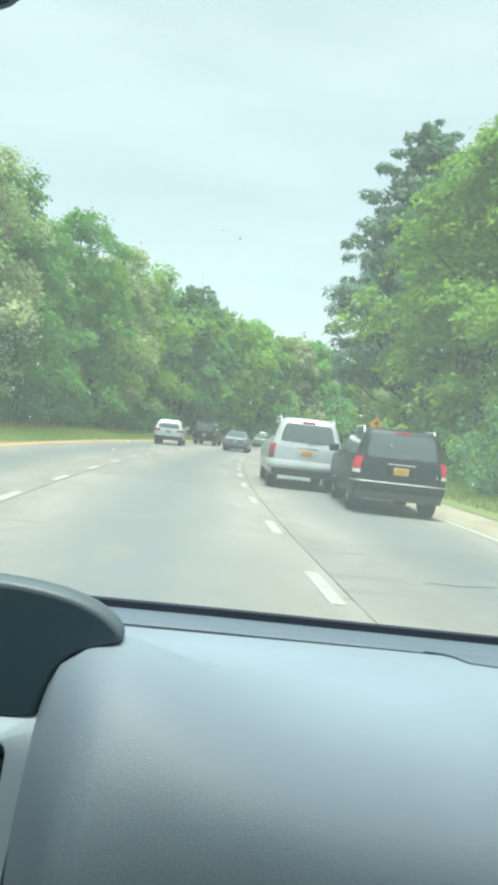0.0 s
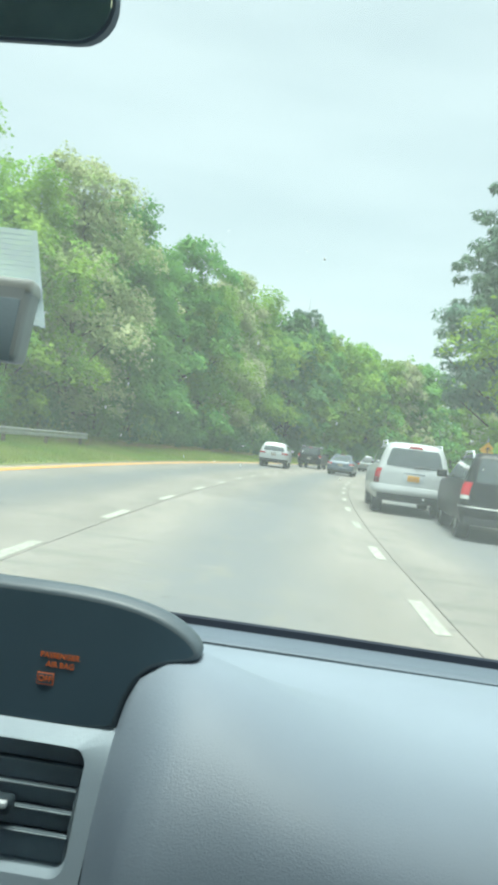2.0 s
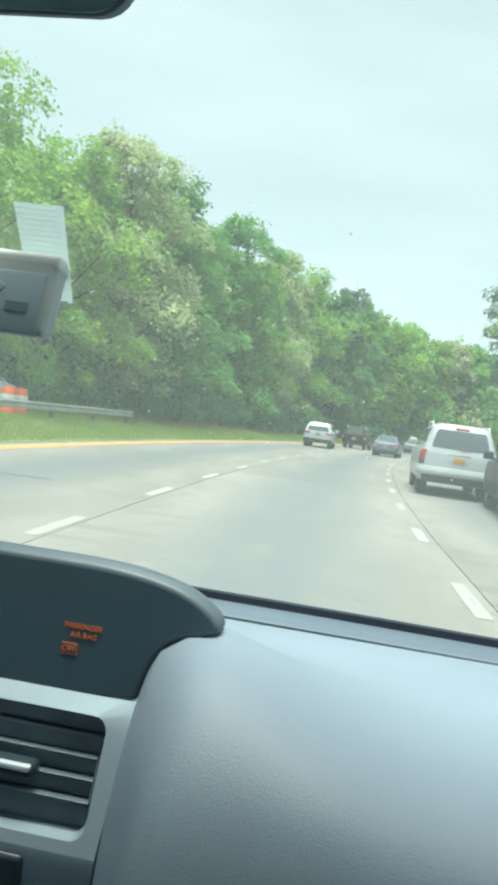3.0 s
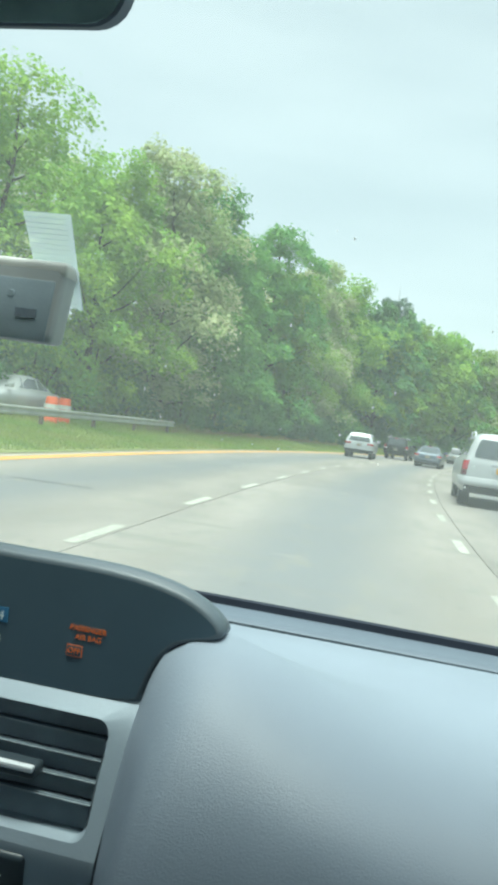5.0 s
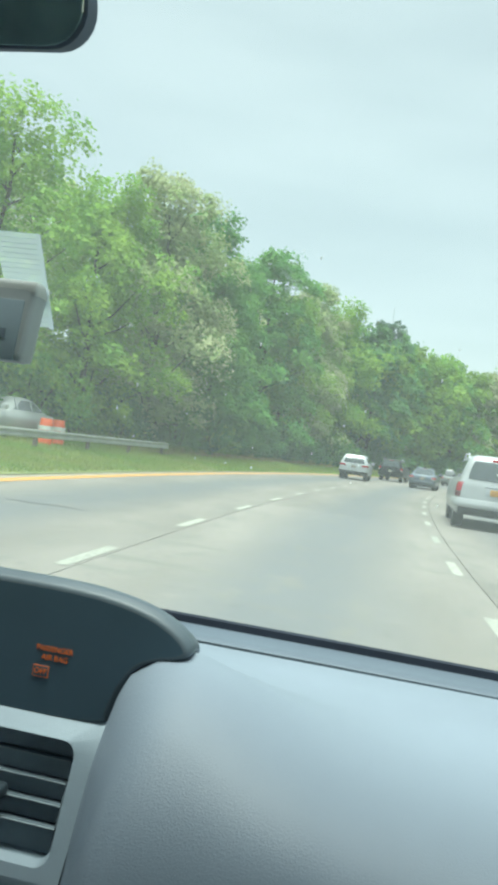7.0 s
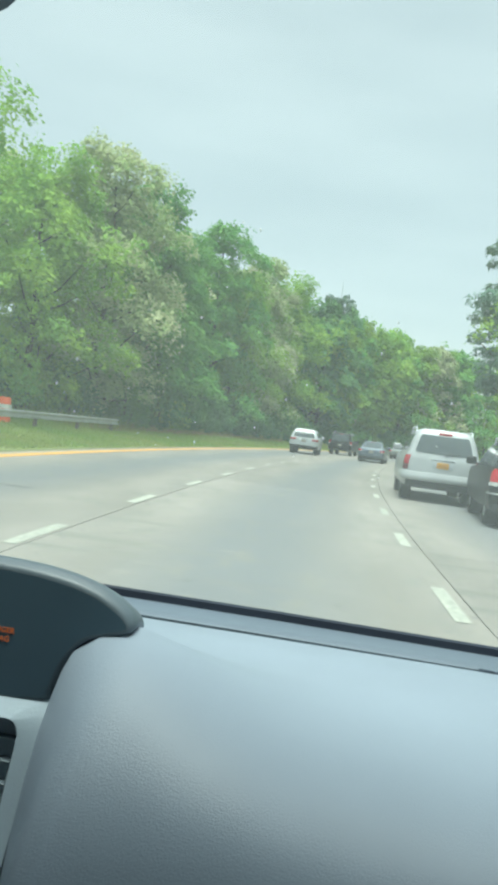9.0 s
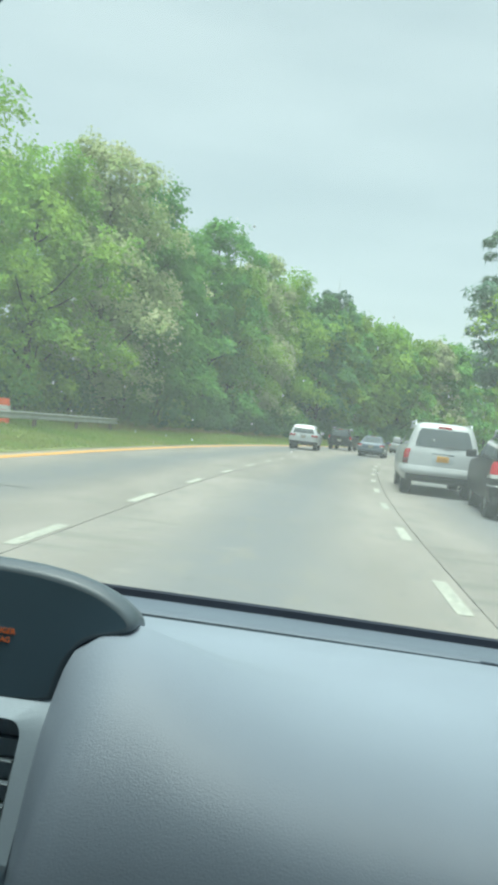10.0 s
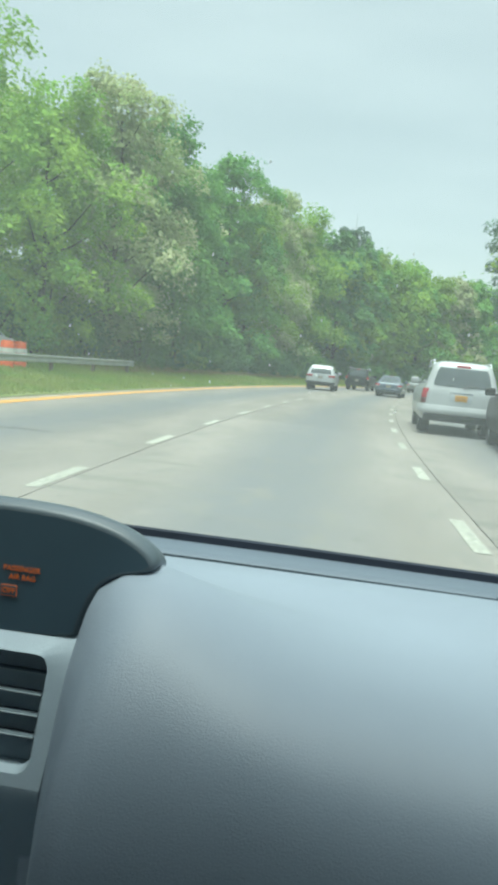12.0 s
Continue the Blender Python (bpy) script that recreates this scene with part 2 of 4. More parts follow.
AMBER = material("amber_lamp_text", (0.45, 0.12, 0.03), 0.6, glow=(1.0, 0.22, 0.05, 0.10))
PALE_TEXT = material("pale_display_text", (0.35, 0.42, 0.44), 0.5, glow=(0.7, 0.85, 0.85, 0.10))
BLUE_TEXT = material("blue_display_field", (0.04, 0.14, 0.26), 0.5, glow=(0.05, 0.22, 0.4, 0.03))
HEADLINER = material("grey_headliner", (0.47, 0.51, 0.55), 0.95, scale=6, vary=0.1, bump=0.3, bump_scale=200)
UPHOLSTERY = material("grey_cabin_trim", (0.37, 0.43, 0.47), 0.85, scale=6, vary=0.2, bump=0.3, bump_scale=150)
MIRROR = material("mirror_glass", (0.72, 0.86, 0.80), 0.03, 1.0, scale=3, vary=0.05)
TAG_GREY = material("grey_tag_plastic", (0.235, 0.295, 0.340), 0.5, scale=20, vary=0.08, bump=0.05, bump_scale=400)
TAG_LIGHT = material("light_grey_tag_plastic", (0.33, 0.36, 0.375), 0.5, scale=20, vary=0.08)
TAG_WHITE = material("off_white_tag_plastic", (0.52, 0.54, 0.53), 0.5, scale=20, vary=0.08)
WINDSCREEN = windscreen_material()
STRIP = milky_material()
SATIN = material("satin_silver_plastic", (0.62, 0.66, 0.69), 0.3, scale=20, vary=0.1)
HOUSING = material("dark_mirror_plastic", (0.105, 0.130, 0.175), 0.7, scale=12, vary=0.1, spec=0.2)
COWL = material("dark_cowl_rubber", (0.030, 0.038, 0.055), 0.8, scale=10, vary=0.2, spec=0.2)
MATTE = material("matte_black", (0.15, 0.19, 0.22), 0.95, scale=10, vary=0.2, spec=0.1)
CHIP = material("windscreen_speck", (0.85, 0.87, 0.86), 0.6, scale=30, vary=0.1)


# ------------------------------------------------------------------ helpers of this scene
def link_mesh(name, me, mat, parent=None, label=""):
    if not me.materials:
        me.materials.append(mat)
    ob = new(name, me)
    if parent is not None:
        ob.parent = parent
    if label:
        ob["label"] = label
    return ob


def part(name, bm, mat, parent=None, label="", smooth=True, crease=38):
    me = bpy.data.meshes.new(name)
    bmesh.ops.recalc_face_normals(bm, faces=bm.faces)
    bm.to_mesh(me)
    bm.free()
    if smooth:
        me.shade_smooth()
        me.set_sharp_from_angle(angle=radians(crease))
    return link_mesh(name, me, mat, parent, label)


def thing(name, label, category, place=None, group=""):
    ob = new(name)
    ob.empty_display_size = 0.2
    if place is not None:
        ob.matrix_basis = place
    return tagged(ob, label, category, group)


def box(size, at=(0, 0, 0), bevel=0.0, turn=None, segments=2):
    bm = bmesh.new()
    bmesh.ops.create_cube(bm, size=1.0)
    bmesh.ops.scale(bm, vec=size, verts=bm.verts)
    if bevel:
        bmesh.ops.bevel(bm, geom=bm.edges[:], offset=bevel, segments=segments, affect="EDGES", profile=0.6)
    if turn is not None:
        bmesh.ops.rotate(bm, cent=(0, 0, 0), matrix=turn, verts=bm.verts)
    bmesh.ops.translate(bm, vec=at, verts=bm.verts)
    return bm


def grid_mesh(rows, close_u=False):
    """A sheet through rows of points."""
    bm = bmesh.new()
    vs = [[bm.verts.new(p) for p in row] for row in rows]
    for a, b in zip(vs, vs[1:]):
        k = len(a)
        for i in range(k if close_u else k - 1):
            j = (i + 1) % k
            bm.faces.new((a[i], a[j], b[j], b[i]))
    return bm


def thicken(bm, depth):
    bmesh.ops.recalc_face_normals(bm, faces=bm.faces)
    bmesh.ops.solidify(bm, geom=bm.faces[:], thickness=depth)
    return bm


def tube(points, radii, sides=7):
    """A tapered limb along points, closed at both ends."""
    bm = bmesh.new()
    rings = []
    pts = [Vector(p) for p in points]
    for i, p in enumerate(pts):
        way = (pts[min(i + 1, len(pts) - 1)] - pts[max(i - 1, 0)]).normalized()
        side = way.cross(Vector((0.3, 1.0, 0.2))).normalized()
        up = way.cross(side)
        rings.append([bm.verts.new(p + radii[i] * (math.cos(a) * side + math.sin(a) * up))
                      for a in (2 * math.pi * k / sides for k in range(sides))])
    for a, b in zip(rings, rings[1:]):
        for k in range(sides):
            bm.faces.new((a[k], a[(k + 1) % sides], b[(k + 1) % sides], b[k]))
    bm.faces.new(rings[0])
    bm.faces.new(rings[-1])
    return bm


def absorb(bm, other):
    """Join other into bm."""
    me = bpy.data.meshes.new("join")
    other.to_mesh(me)
    other.free()
    bm.from_mesh(me)
    bpy.data.meshes.remove(me)
    return bm


def mesh_from(name, verts, faces):
    me = bpy.data.meshes.new(name)
    verts, faces = np.asarray(verts, dtype=np.float32), np.asarray(faces, dtype=np.int32)
    k = faces.shape[1]
    me.vertices.add(len(verts))
    me.vertices.foreach_set("co", verts.ravel())
    me.loops.add(faces.size)
    me.loops.foreach_set("vertex_index", faces.ravel())
    me.polygons.add(len(faces))
    me.polygons.foreach_set("loop_start", np.arange(0, faces.size, k, dtype=np.int32))
    me.polygons.foreach_set("loop_total", np.full(len(faces), k, dtype=np.int32))
    me.update(calc_edges=True)
    me.validate()
    return me


def letters(name, words, size, mat, parent, at, label=""):
    """Raised lettering that faces -y."""
    cu = bpy.data.curves.new(name, "FONT")
    cu.body, cu.size, cu.align_x, cu.align_y, cu.extrude = words, size, "CENTER", "CENTER", 0.0003
    tmp = bpy.data.objects.new(name + "_tmp", cu)
    me = bpy.data.meshes.new_from_object(tmp)
    bpy.data.objects.remove(tmp)
    ob = link_mesh(name, me, mat, parent, label)
    ob.matrix_basis = pose(*at, 90, 0, 0)
    return ob


# ------------------------------------------------------------------ the road's line: a long right-hand bend
BEND, SET_OFF = 300.0, 2.5


def on_road(s, n, z=0.0):
    """s metres along, n metres to the right of our eye's line. The road sets off a little to the left of y, then bends right."""
    a = max(s, 0) / BEND
    x, y = BEND - (BEND - n) * math.cos(a), (BEND - n) * math.sin(a) + min(s, 0)
    c, d = math.cos(radians(SET_OFF)), math.sin(radians(SET_OFF))
    return Vector((c * x - d * y, d * x + c * y, z))


def along(s, n, z=0.0, turn=0.0):
    return pose(*on_road(s, n, z), 0, 0, SET_OFF - math.degrees(max(s, 0) / BEND) + turn)


YELLOW, LEFT, RIGHT, EDGE = -6.8, -2.5, 1.42, 5.3

# ------------------------------------------------------------------ ground and verges
bm = bmesh.new()
bmesh.ops.create_grid(bm, x_segments=40, y_segments=40, size=2200)
ground = part("ground", bm, GRASS)
ground.location = (0, 0, -0.12)
tagged(ground, "wide flat grassy land under the woods", "ground", kind="structure")

S_STEPS = [-40, -20, -10] + [4 * k for k in range(0, 75)] + [310, 330, 350, 380, 420]


def strip(name, profile, mat, label, category, wave=0.0):
    """A band of ground along the road: profile is a row of (n, z)."""
    rnd = random.Random(name)
    rows = []
    for s in S_STEPS:
        rows.append([on_road(s, n + (rnd.uniform(-wave, wave) if k in (0, len(profile) - 1) else 0),
                             z + (rnd.uniform(-0.04, 0.04) if 0 < k < len(profile) - 1 and wave else 0))
                     for k, (n, z) in enumerate(profile)])
    ob = part(name, grid_mesh(rows), mat)
    return tagged(ob, label, category, kind="structure")


strip("verge_left", [(-7.6, -0.02), (-8.1, 0.05), (-9.5, 0.16), (-11, 0.32), (-13, 0.46), (-16, 0.55), (-24, 0.6), (-70, 0.6)], GRASS,
      "mown grass verge rising gently to the wood", "verge", 0.12)
strip("verge_right", [(7.1, -0.02), (7.8, 0.04), (9, 0.08), (11, 0.15), (14, 0.25), (60, 0.3)], GRASS,
      "rough grass verge below dense trees", "verge", 0.15)
strip("shoulder_left", [(-7.75, -0.05), (-7.2, -0.012), (-6.95, -0.01)], SAND, "narrow sandy shoulder beside the yellow line", "shoulder")
strip("shoulder_right", [(5.4, -0.01), (6.0, -0.012), (6.7, -0.02), (7.4, -0.05)], SAND, "sandy gravel shoulder beside the white line", "shoulder")

# ------------------------------------------------------------------ trees
def leaf_quads(pos, nrm, size, rng, slim=1.0):
    """Small folded leaves of two triangles each, at pos, facing nrm."""
    k = len(pos)
    nrm = nrm / np.linalg.norm(nrm, axis=1)[:, None]
    a = np.cross(nrm, rng.normal(size=(k, 3)))
    a /= np.linalg.norm(a, axis=1)[:, None]
    b = np.cross(nrm, a)
    ln = size * rng.uniform(0.6, 1.35, k)[:, None]
    wd = slim * ln * rng.uniform(0.4, 0.62, k)[:, None]
    tip = pos + a * ln - nrm * ln * 0.25
    v = np.stack([pos - a * ln * 0.55, pos + b * wd, tip, pos - b * wd], axis=1).reshape(-1, 3)
    return v, np.arange(len(v)).reshape(-1, 4)


def leaves(centres, radii, counts, size, rng, flat=0.72, outward=0.65, slim=1.0):
    """Leaves spread through round clumps."""
    counts = np.asarray(counts)
    c, r = np.repeat(np.asarray(centres, dtype=float), counts, 0), np.repeat(np.asarray(radii, dtype=float), counts)
    k = len(c)
    d = rng.normal(size=(k, 3))
    d /= np.linalg.norm(d, axis=1)[:, None]
    pos = c + d * (r * rng.uniform(0.45, 1.0, k) ** 0.6)[:, None] * np.array([1, 1, flat])
    return leaf_quads(pos, outward * d + (1 - outward) * rng.normal(size=(k, 3)) + np.array([0, 0, 0.45]), size, rng, slim)


def sprays(centres, radii, counts, lean, size, rng, thick=0.34, slim=1.0):
    """Leaves on flat, domed sprays that lean outwards (lean: a level direction for each spray)."""
    counts = np.asarray(counts)
    c, r = np.repeat(np.asarray(centres, dtype=float), counts, 0), np.repeat(np.asarray(radii, dtype=float), counts)
    out_way = np.repeat(np.asarray(lean, dtype=float), counts, 0)
    k = len(c)
    ang, rho = rng.uniform(0, 2 * np.pi, k), np.sqrt(rng.random(k)) * rng.uniform(0.8, 1.12, k)
    flat = np.stack([np.cos(ang) * rho, np.sin(ang) * rho], 1)
    fall = (flat * out_way[:, :2]).sum(1)
    up = -0.42 * rho ** 2 - 0.34 * fall + rng.normal(size=k) * thick
    pos = c + np.stack([flat[:, 0], flat[:, 1], up], 1) * r[:, None]
    nrm = np.stack([flat[:, 0] * 0.55 + out_way[:, 0] * 0.3, flat[:, 1] * 0.55 + out_way[:, 1] * 0.3, np.full(k, 0.75)], 1) + 0.30 * rng.normal(size=(k, 3))
    return leaf_quads(pos, nrm, size, rng, slim)


def trunk_and_limbs(pts, trunk_r, tips, rng):
    """A trunk through pts, and a limb from it to each tip."""
    bm = tube(pts, [trunk_r * (1.35 if k == 0 else 1 - 0.13 * k) for k in range(len(pts))], 9)
    top = pts[-1][2]
    for tip in tips:
        tip = Vector(tip)
        reach = math.hypot(tip.x, tip.y)
        z = max(1.6, min(tip.z - 0.55 * reach - 0.4, top * 0.95))
        k = min(int(z / top * (len(pts) - 1)), len(pts) - 2)
        low, high = Vector(pts[k]), Vector(pts[k + 1])
        base = low.lerp(high, max(0.0, min(1.0, (z - low.z) / (high.z - low.z))))
        mid = base.lerp(tip, 0.5) + Vector((rng.normal() * 0.15, rng.normal() * 0.15, -0.08 * reach))
        r0 = trunk_r * 0.42 * (1.05 - 0.6 * z / top)
        absorb(bm, tube([base, mid, tip], [r0, r0 * 0.62, r0 * 0.2], 6))
    return bm


def broadleaf(seed, height, spread, leaf_mat, bare, size, label, boughs=20, pads=15, per=76, airy=False):
    """A crown of boughs, each bough of flat leaf sprays, on a limbed trunk."""
    rng = np.random.default_rng(seed)
    tree = thing("tree", label, "tree")
    cs, rs, ks, out_ways, tips = [], [], [], [], []
    lobes = rng.uniform(0.74, 1.12, 6)
    for i in range(boughs):
        q = ((i + 0.5) / boughs) ** 0.9
        env = spread * math.sin(math.pi * min(0.20 + 0.66 * q, 1)) ** 0.75 * lobes[(i * 7) % 6]
        ang = i * 2.399 + rng.uniform(-0.35, 0.35)
        big = spread * rng.uniform(0.30, 0.44) * (1.0 - 0.12 * q)
        rad = max(0.0, env - big * 0.9) * (rng.uniform(0.75, 1.0) if i % 4 else rng.uniform(0.1, 0.5)) * (1 - 0.35 * q ** 4)
        centre = np.array([math.cos(ang) * rad, math.sin(ang) * rad, height * (bare + (1 - bare) * q) - big * 0.55])
        tips.append(centre - np.array([0, 0, big * 0.35]))
        for _ in range(pads):
            d = rng.normal(size=3)
            d[2] = abs(d[2]) * 0.9 - 0.35
            d /= np.linalg.norm(d)
            # sprays sit on the bough's outer and upper side
            d[:2] += 0.45 * np.array([math.cos(ang), math.sin(ang)]) * (rad / spread)
            p = centre + d * big * rng.uniform(0.55, 1.08) * np.array([1.15, 1.15, 0.85])
            level = np.array([p[0], p[1]]) / (math.hypot(p[0], p[1]) + 0.4)
            r = rng.uniform(0.45, 1.0) * spread / 6.0
            cs.append(p)
            rs.append(r)
            ks.append(max(5, int(per * (r * 6.0 / spread) ** 1.5 * (rng.uniform(0.5, 1.2) if airy else 1.25))))
            out_ways.append(level)
        # loose twigs that break the outline
        for _ in range(3):
            d = rng.normal(size=3)
            d /= np.linalg.norm(d)
            p = centre + d * big * rng.uniform(1.05, 1.3) * np.array([1.1, 1.1, 0.8])
            cs.append(p)
            rs.append(rng.uniform(0.22, 0.45))
            ks.append(max(4, per // 8))
            out_ways.append(np.array([p[0], p[1]]) / (math.hypot(p[0], p[1]) + 0.4))
    pts = [(rng.normal() * 0.10 * k / 6 * spread / 4, rng.normal() * 0.10 * k / 6 * spread / 4, height * 0.84 * k / 6 - 0.25 * (k == 0)) for k in range(7)]
    part("trunk", trunk_and_limbs(pts, 0.016 * height, tips, rng), BARK, tree)
    v, f = sprays(cs, rs, ks, out_ways, size, rng)
    v[:, 2] = np.maximum(v[:, 2], 0.1)
    link_mesh("crown", mesh_from("crown", v, f), leaf_mat, tree)
    return tree


def pine(seed, height, spread, label, size=0.36, per=64, thin=0.90, curve=1.35, leader=5):
    """A pitch pine: level, uneven tiers of limbs that end in dense puffs of needles. thin and curve shape its top."""
    rng = np.random.default_rng(seed)
    tree = thing("pine_tree", label, "tree")
    cs, rs, ks, tips = [], [], [], []
    tiers = 19
    for i in range(tiers):
        q = i / (tiers - 1)
        h = height * (0.24 + 0.72 * q)
        reach = spread * (1.0 - thin * q ** curve) * (0.7 + 0.3 * min(1, q / 0.2))
        arms = 8 if q < 0.6 else 6 if q < 0.8 else 4
        for k in range(arms):
            ang = 2 * math.pi * k / arms + i * 0.83 + rng.uniform(-0.35, 0.35)
            far = reach * rng.uniform(0.55, 1.18)
            rise = rng.uniform(0.05, 0.28)
            tips.append((math.cos(ang) * far * 0.9, math.sin(ang) * far * 0.9, h + rise * far))
            for w in np.arange(0.35, 1.02, 0.13):
                side = rng.normal(size=2) * (0.25 + 0.4 * w)
                cs.append((math.cos(ang) * far * w + side[0], math.sin(ang) * far * w + side[1], h + rise * far * w + rng.uniform(-0.25, 0.35)))
                rs.append(rng.uniform(0.5, 1.0) * (1 - 0.4 * q))
                ks.append(int(per * (1 - 0.5 * q)))
    for i in range(leader):
        cs.append((rng.normal() * 0.2, rng.normal() * 0.2, height * (0.95 + 0.018 * i)))
        rs.append(0.5 - 0.06 * i)
        ks.append(per // 2)
    pts = [(rng.normal() * 0.08 * k / 6, rng.normal() * 0.08 * k / 6, height * 0.95 * k / 6 - 0.25 * (k == 0)) for k in range(7)]
    part("trunk", trunk_and_limbs(pts, 0.012 * height, tips[::2], rng), PINE_BARK, tree)
    v, f = leaves(cs, rs, ks, size, rng, flat=0.55, outward=0.8, slim=0.35)
    link_mesh("crown", mesh_from("crown", v, f), NEEDLES, tree)
    return tree


def bush(seed, height, spread, leaf_mat, label):
    rng = np.random.default_rng(seed)
    tree = thing("bush", label, "bush")
    bm = bmesh.new()
    for i in range(5):
        a = i * 1.3
        absorb(bm, tube([(0.1 * math.cos(a), 0.1 * math.sin(a), -0.15), (0.3 * spread * math.cos(a), 0.3 * spread * math.sin(a), height * 0.45),
                         (0.55 * spread * math.cos(a), 0.55 * spread * math.sin(a), height * 0.8)], [0.05, 0.035, 0.012], 5))
    part("trunk", bm, BARK, tree)
    cs, rs, ks = [], [], []
    for i in range(26):
        h = (i + 0.5) / 26
        env = spread * math.sin(math.pi * (0.2 + 0.75 * h)) ** 0.7
        ang, rad = i * 2.399, env * rng.uniform(0.35, 1.0)
        cs.append((math.cos(ang) * rad, math.sin(ang) * rad, height * h * 0.92 + 0.15))
        rs.append(rng.uniform(0.5, 0.95) * spread / 2.4)
        ks.append(115)
    v, f = leaves(cs, rs, ks, 0.125, rng)
    v[:, 2] = np.maximum(v[:, 2], 0.02)
    link_mesh("crown", mesh_from("crown", v, f), leaf_mat, tree)
    return tree


KINDS = {
    "bright": (1, 16, 5.6, LEAF_BRIGHT, 0.16, 0.175, False, "tall broadleaf tree in fresh yellow-green spring leaf"),
    "bright2": (2, 16, 5.0, LEAF_BRIGHT, 0.08, 0.175, False, "full-crowned tree with light green young leaves"),
    "green": (3, 16, 5.4, LEAF_GREEN, 0.14, 0.19, False, "tall oak-like tree with dense mid-green crown"),
    "green2": (4, 16, 4.8, LEAF_GREEN, 0.06, 0.185, False, "broad roadside tree with mid-green leaves"),
    "pale": (5, 16, 5.2, LEAF_PALE, 0.14, 0.165, False, "tree with pale beige-green catkins and blossom"),
    "deep": (6, 16, 5.2, LEAF_DEEP, 0.03, 0.20, False, "shaded deep-green tree in the wood's edge"),
    "airy": (7, 16, 5.4, LEAF_BRIGHT, 0.2, 0.16, True, "tall thin-leaved tree with an open airy top"),
}
MODELS = {}
for kind, (seed, height, spread, mat, bare, size, airy, label) in KINDS.items():
    MODELS[kind] = broadleaf(seed, height, spread, mat, bare, size, label, 22, 20, 62 if size > 0.18 else 72, airy)
    MODELS["far " + kind] = broadleaf(seed + 40, height, spread, mat, bare, 0.32, label, 17, 14, 38, airy)
MODELS["flat pine"] = pine(12, 20, 4.6, "dark flat-topped pine rising over the wood", 0.42, 44, 0.50, 3.0, 1)
MODELS["pine"] = pine(8, 20, 5.6, "tall dark blue-green pine with tiered branches")
for name, (seed, height, spread, mat, label) in {
        "bush": (9, 3.4, 2.3, LEAF_GREEN, "leafy green bush at the wood's edge"),
        "bush2": (10, 2.6, 2.0, LEAF_BRIGHT, "light green shrub at the wood's edge"),
        "bush3": (11, 3.0, 2.2, LEAF_DEEP, "dark green undergrowth shrub")}.items():
    MODELS[name] = bush(seed, height, spread, mat, label)
used = set()
tree_rnd = random.Random(5)


def plant(kind, s, n, scale=1.0, z=0.4, turn=None):
    m = along(s, n, z, turn if turn is not None else tree_rnd.uniform(0, 360)) @ Matrix.Diagonal((scale, scale, scale * tree_rnd.uniform(0.93, 1.07), 1))
    if "far " + kind in MODELS and (s > 84 or n < -18 or n > 15.5):
        kind = "far " + kind
    model = MODELS[kind]
    if kind not in used:
        used.add(kind)
        model.matrix_basis = m
        return model
    ob = copy_thing(model, m)
    ob.matrix_basis = m
    return ob


def wood_height(s):
    """How tall the wood's edge stands, s metres along."""
    return float(np.interp(s, [20, 26, 32, 41, 51, 61, 80, 100, 120, 150, 180], [11.0, 11.8, 13.2, 14.8, 15.4, 16.0, 17.2, 18.2, 19.4, 21.0, 23.0]))


# the wood's edge on the outside of the bend: its first trees by kind, then a mixed row
front = ["airy", "bright", "pale", "green", "green", "green2", "bright2", "pale", "bright", "green", "deep", "bright2", "green2", "bright", "airy", "green"]
s, k = 25.0, 0
while s < 330:
    tall = wood_height(s) * (1.05, 0.97, 1.0, 1.03, 0.95)[k % 5]
    plant(front[k % len(front)], s, -15.0 + tree_rnd.uniform(-0.8, 0.8), tall / 16)
    k += 1
    s += tree_rnd.uniform(6.0, 7.6) * (1 if s < 160 else 1.4)
s = 21.0
while s < 185:
    plant(tree_rnd.choice(["green", "deep", "bright", "green2", "airy", "pale"]), s, -22.0 + tree_rnd.uniform(-1.2, 1.2),
          wood_height(s) * tree_rnd.uniform(0.98, 1.08) / 16 * (1.03 if s < 60 else 1.0), 0.55)
    s += tree_rnd.uniform(7.5, 10)
for k in range(11):
    plant(("bush", "bush3", "bush2")[k % 3], 22 + 2.1 * k, -15.2 + 0.5 * (k % 2), 0.8 + 0.06 * (k % 4), 0.5)
s = 41.0
while s < 150:
    plant(tree_rnd.choice(["bush", "bush2", "bush3", "bush3"]), s, -12.6 + tree_rnd.uniform(-0.6, 0.5), tree_rnd.uniform(0.6, 1.05), 0.38)
    s += tree_rnd.uniform(2.6, 4.2)
s = 20.0
while s < 150:
    plant("deep", s, -19.2 + tree_rnd.uniform(-1, 1), tree_rnd.uniform(0.5, 0.62), 0.5)
    s += tree_rnd.uniform(5, 8)
plant("flat pine", 114, -20.0, 1.10, 0.5)
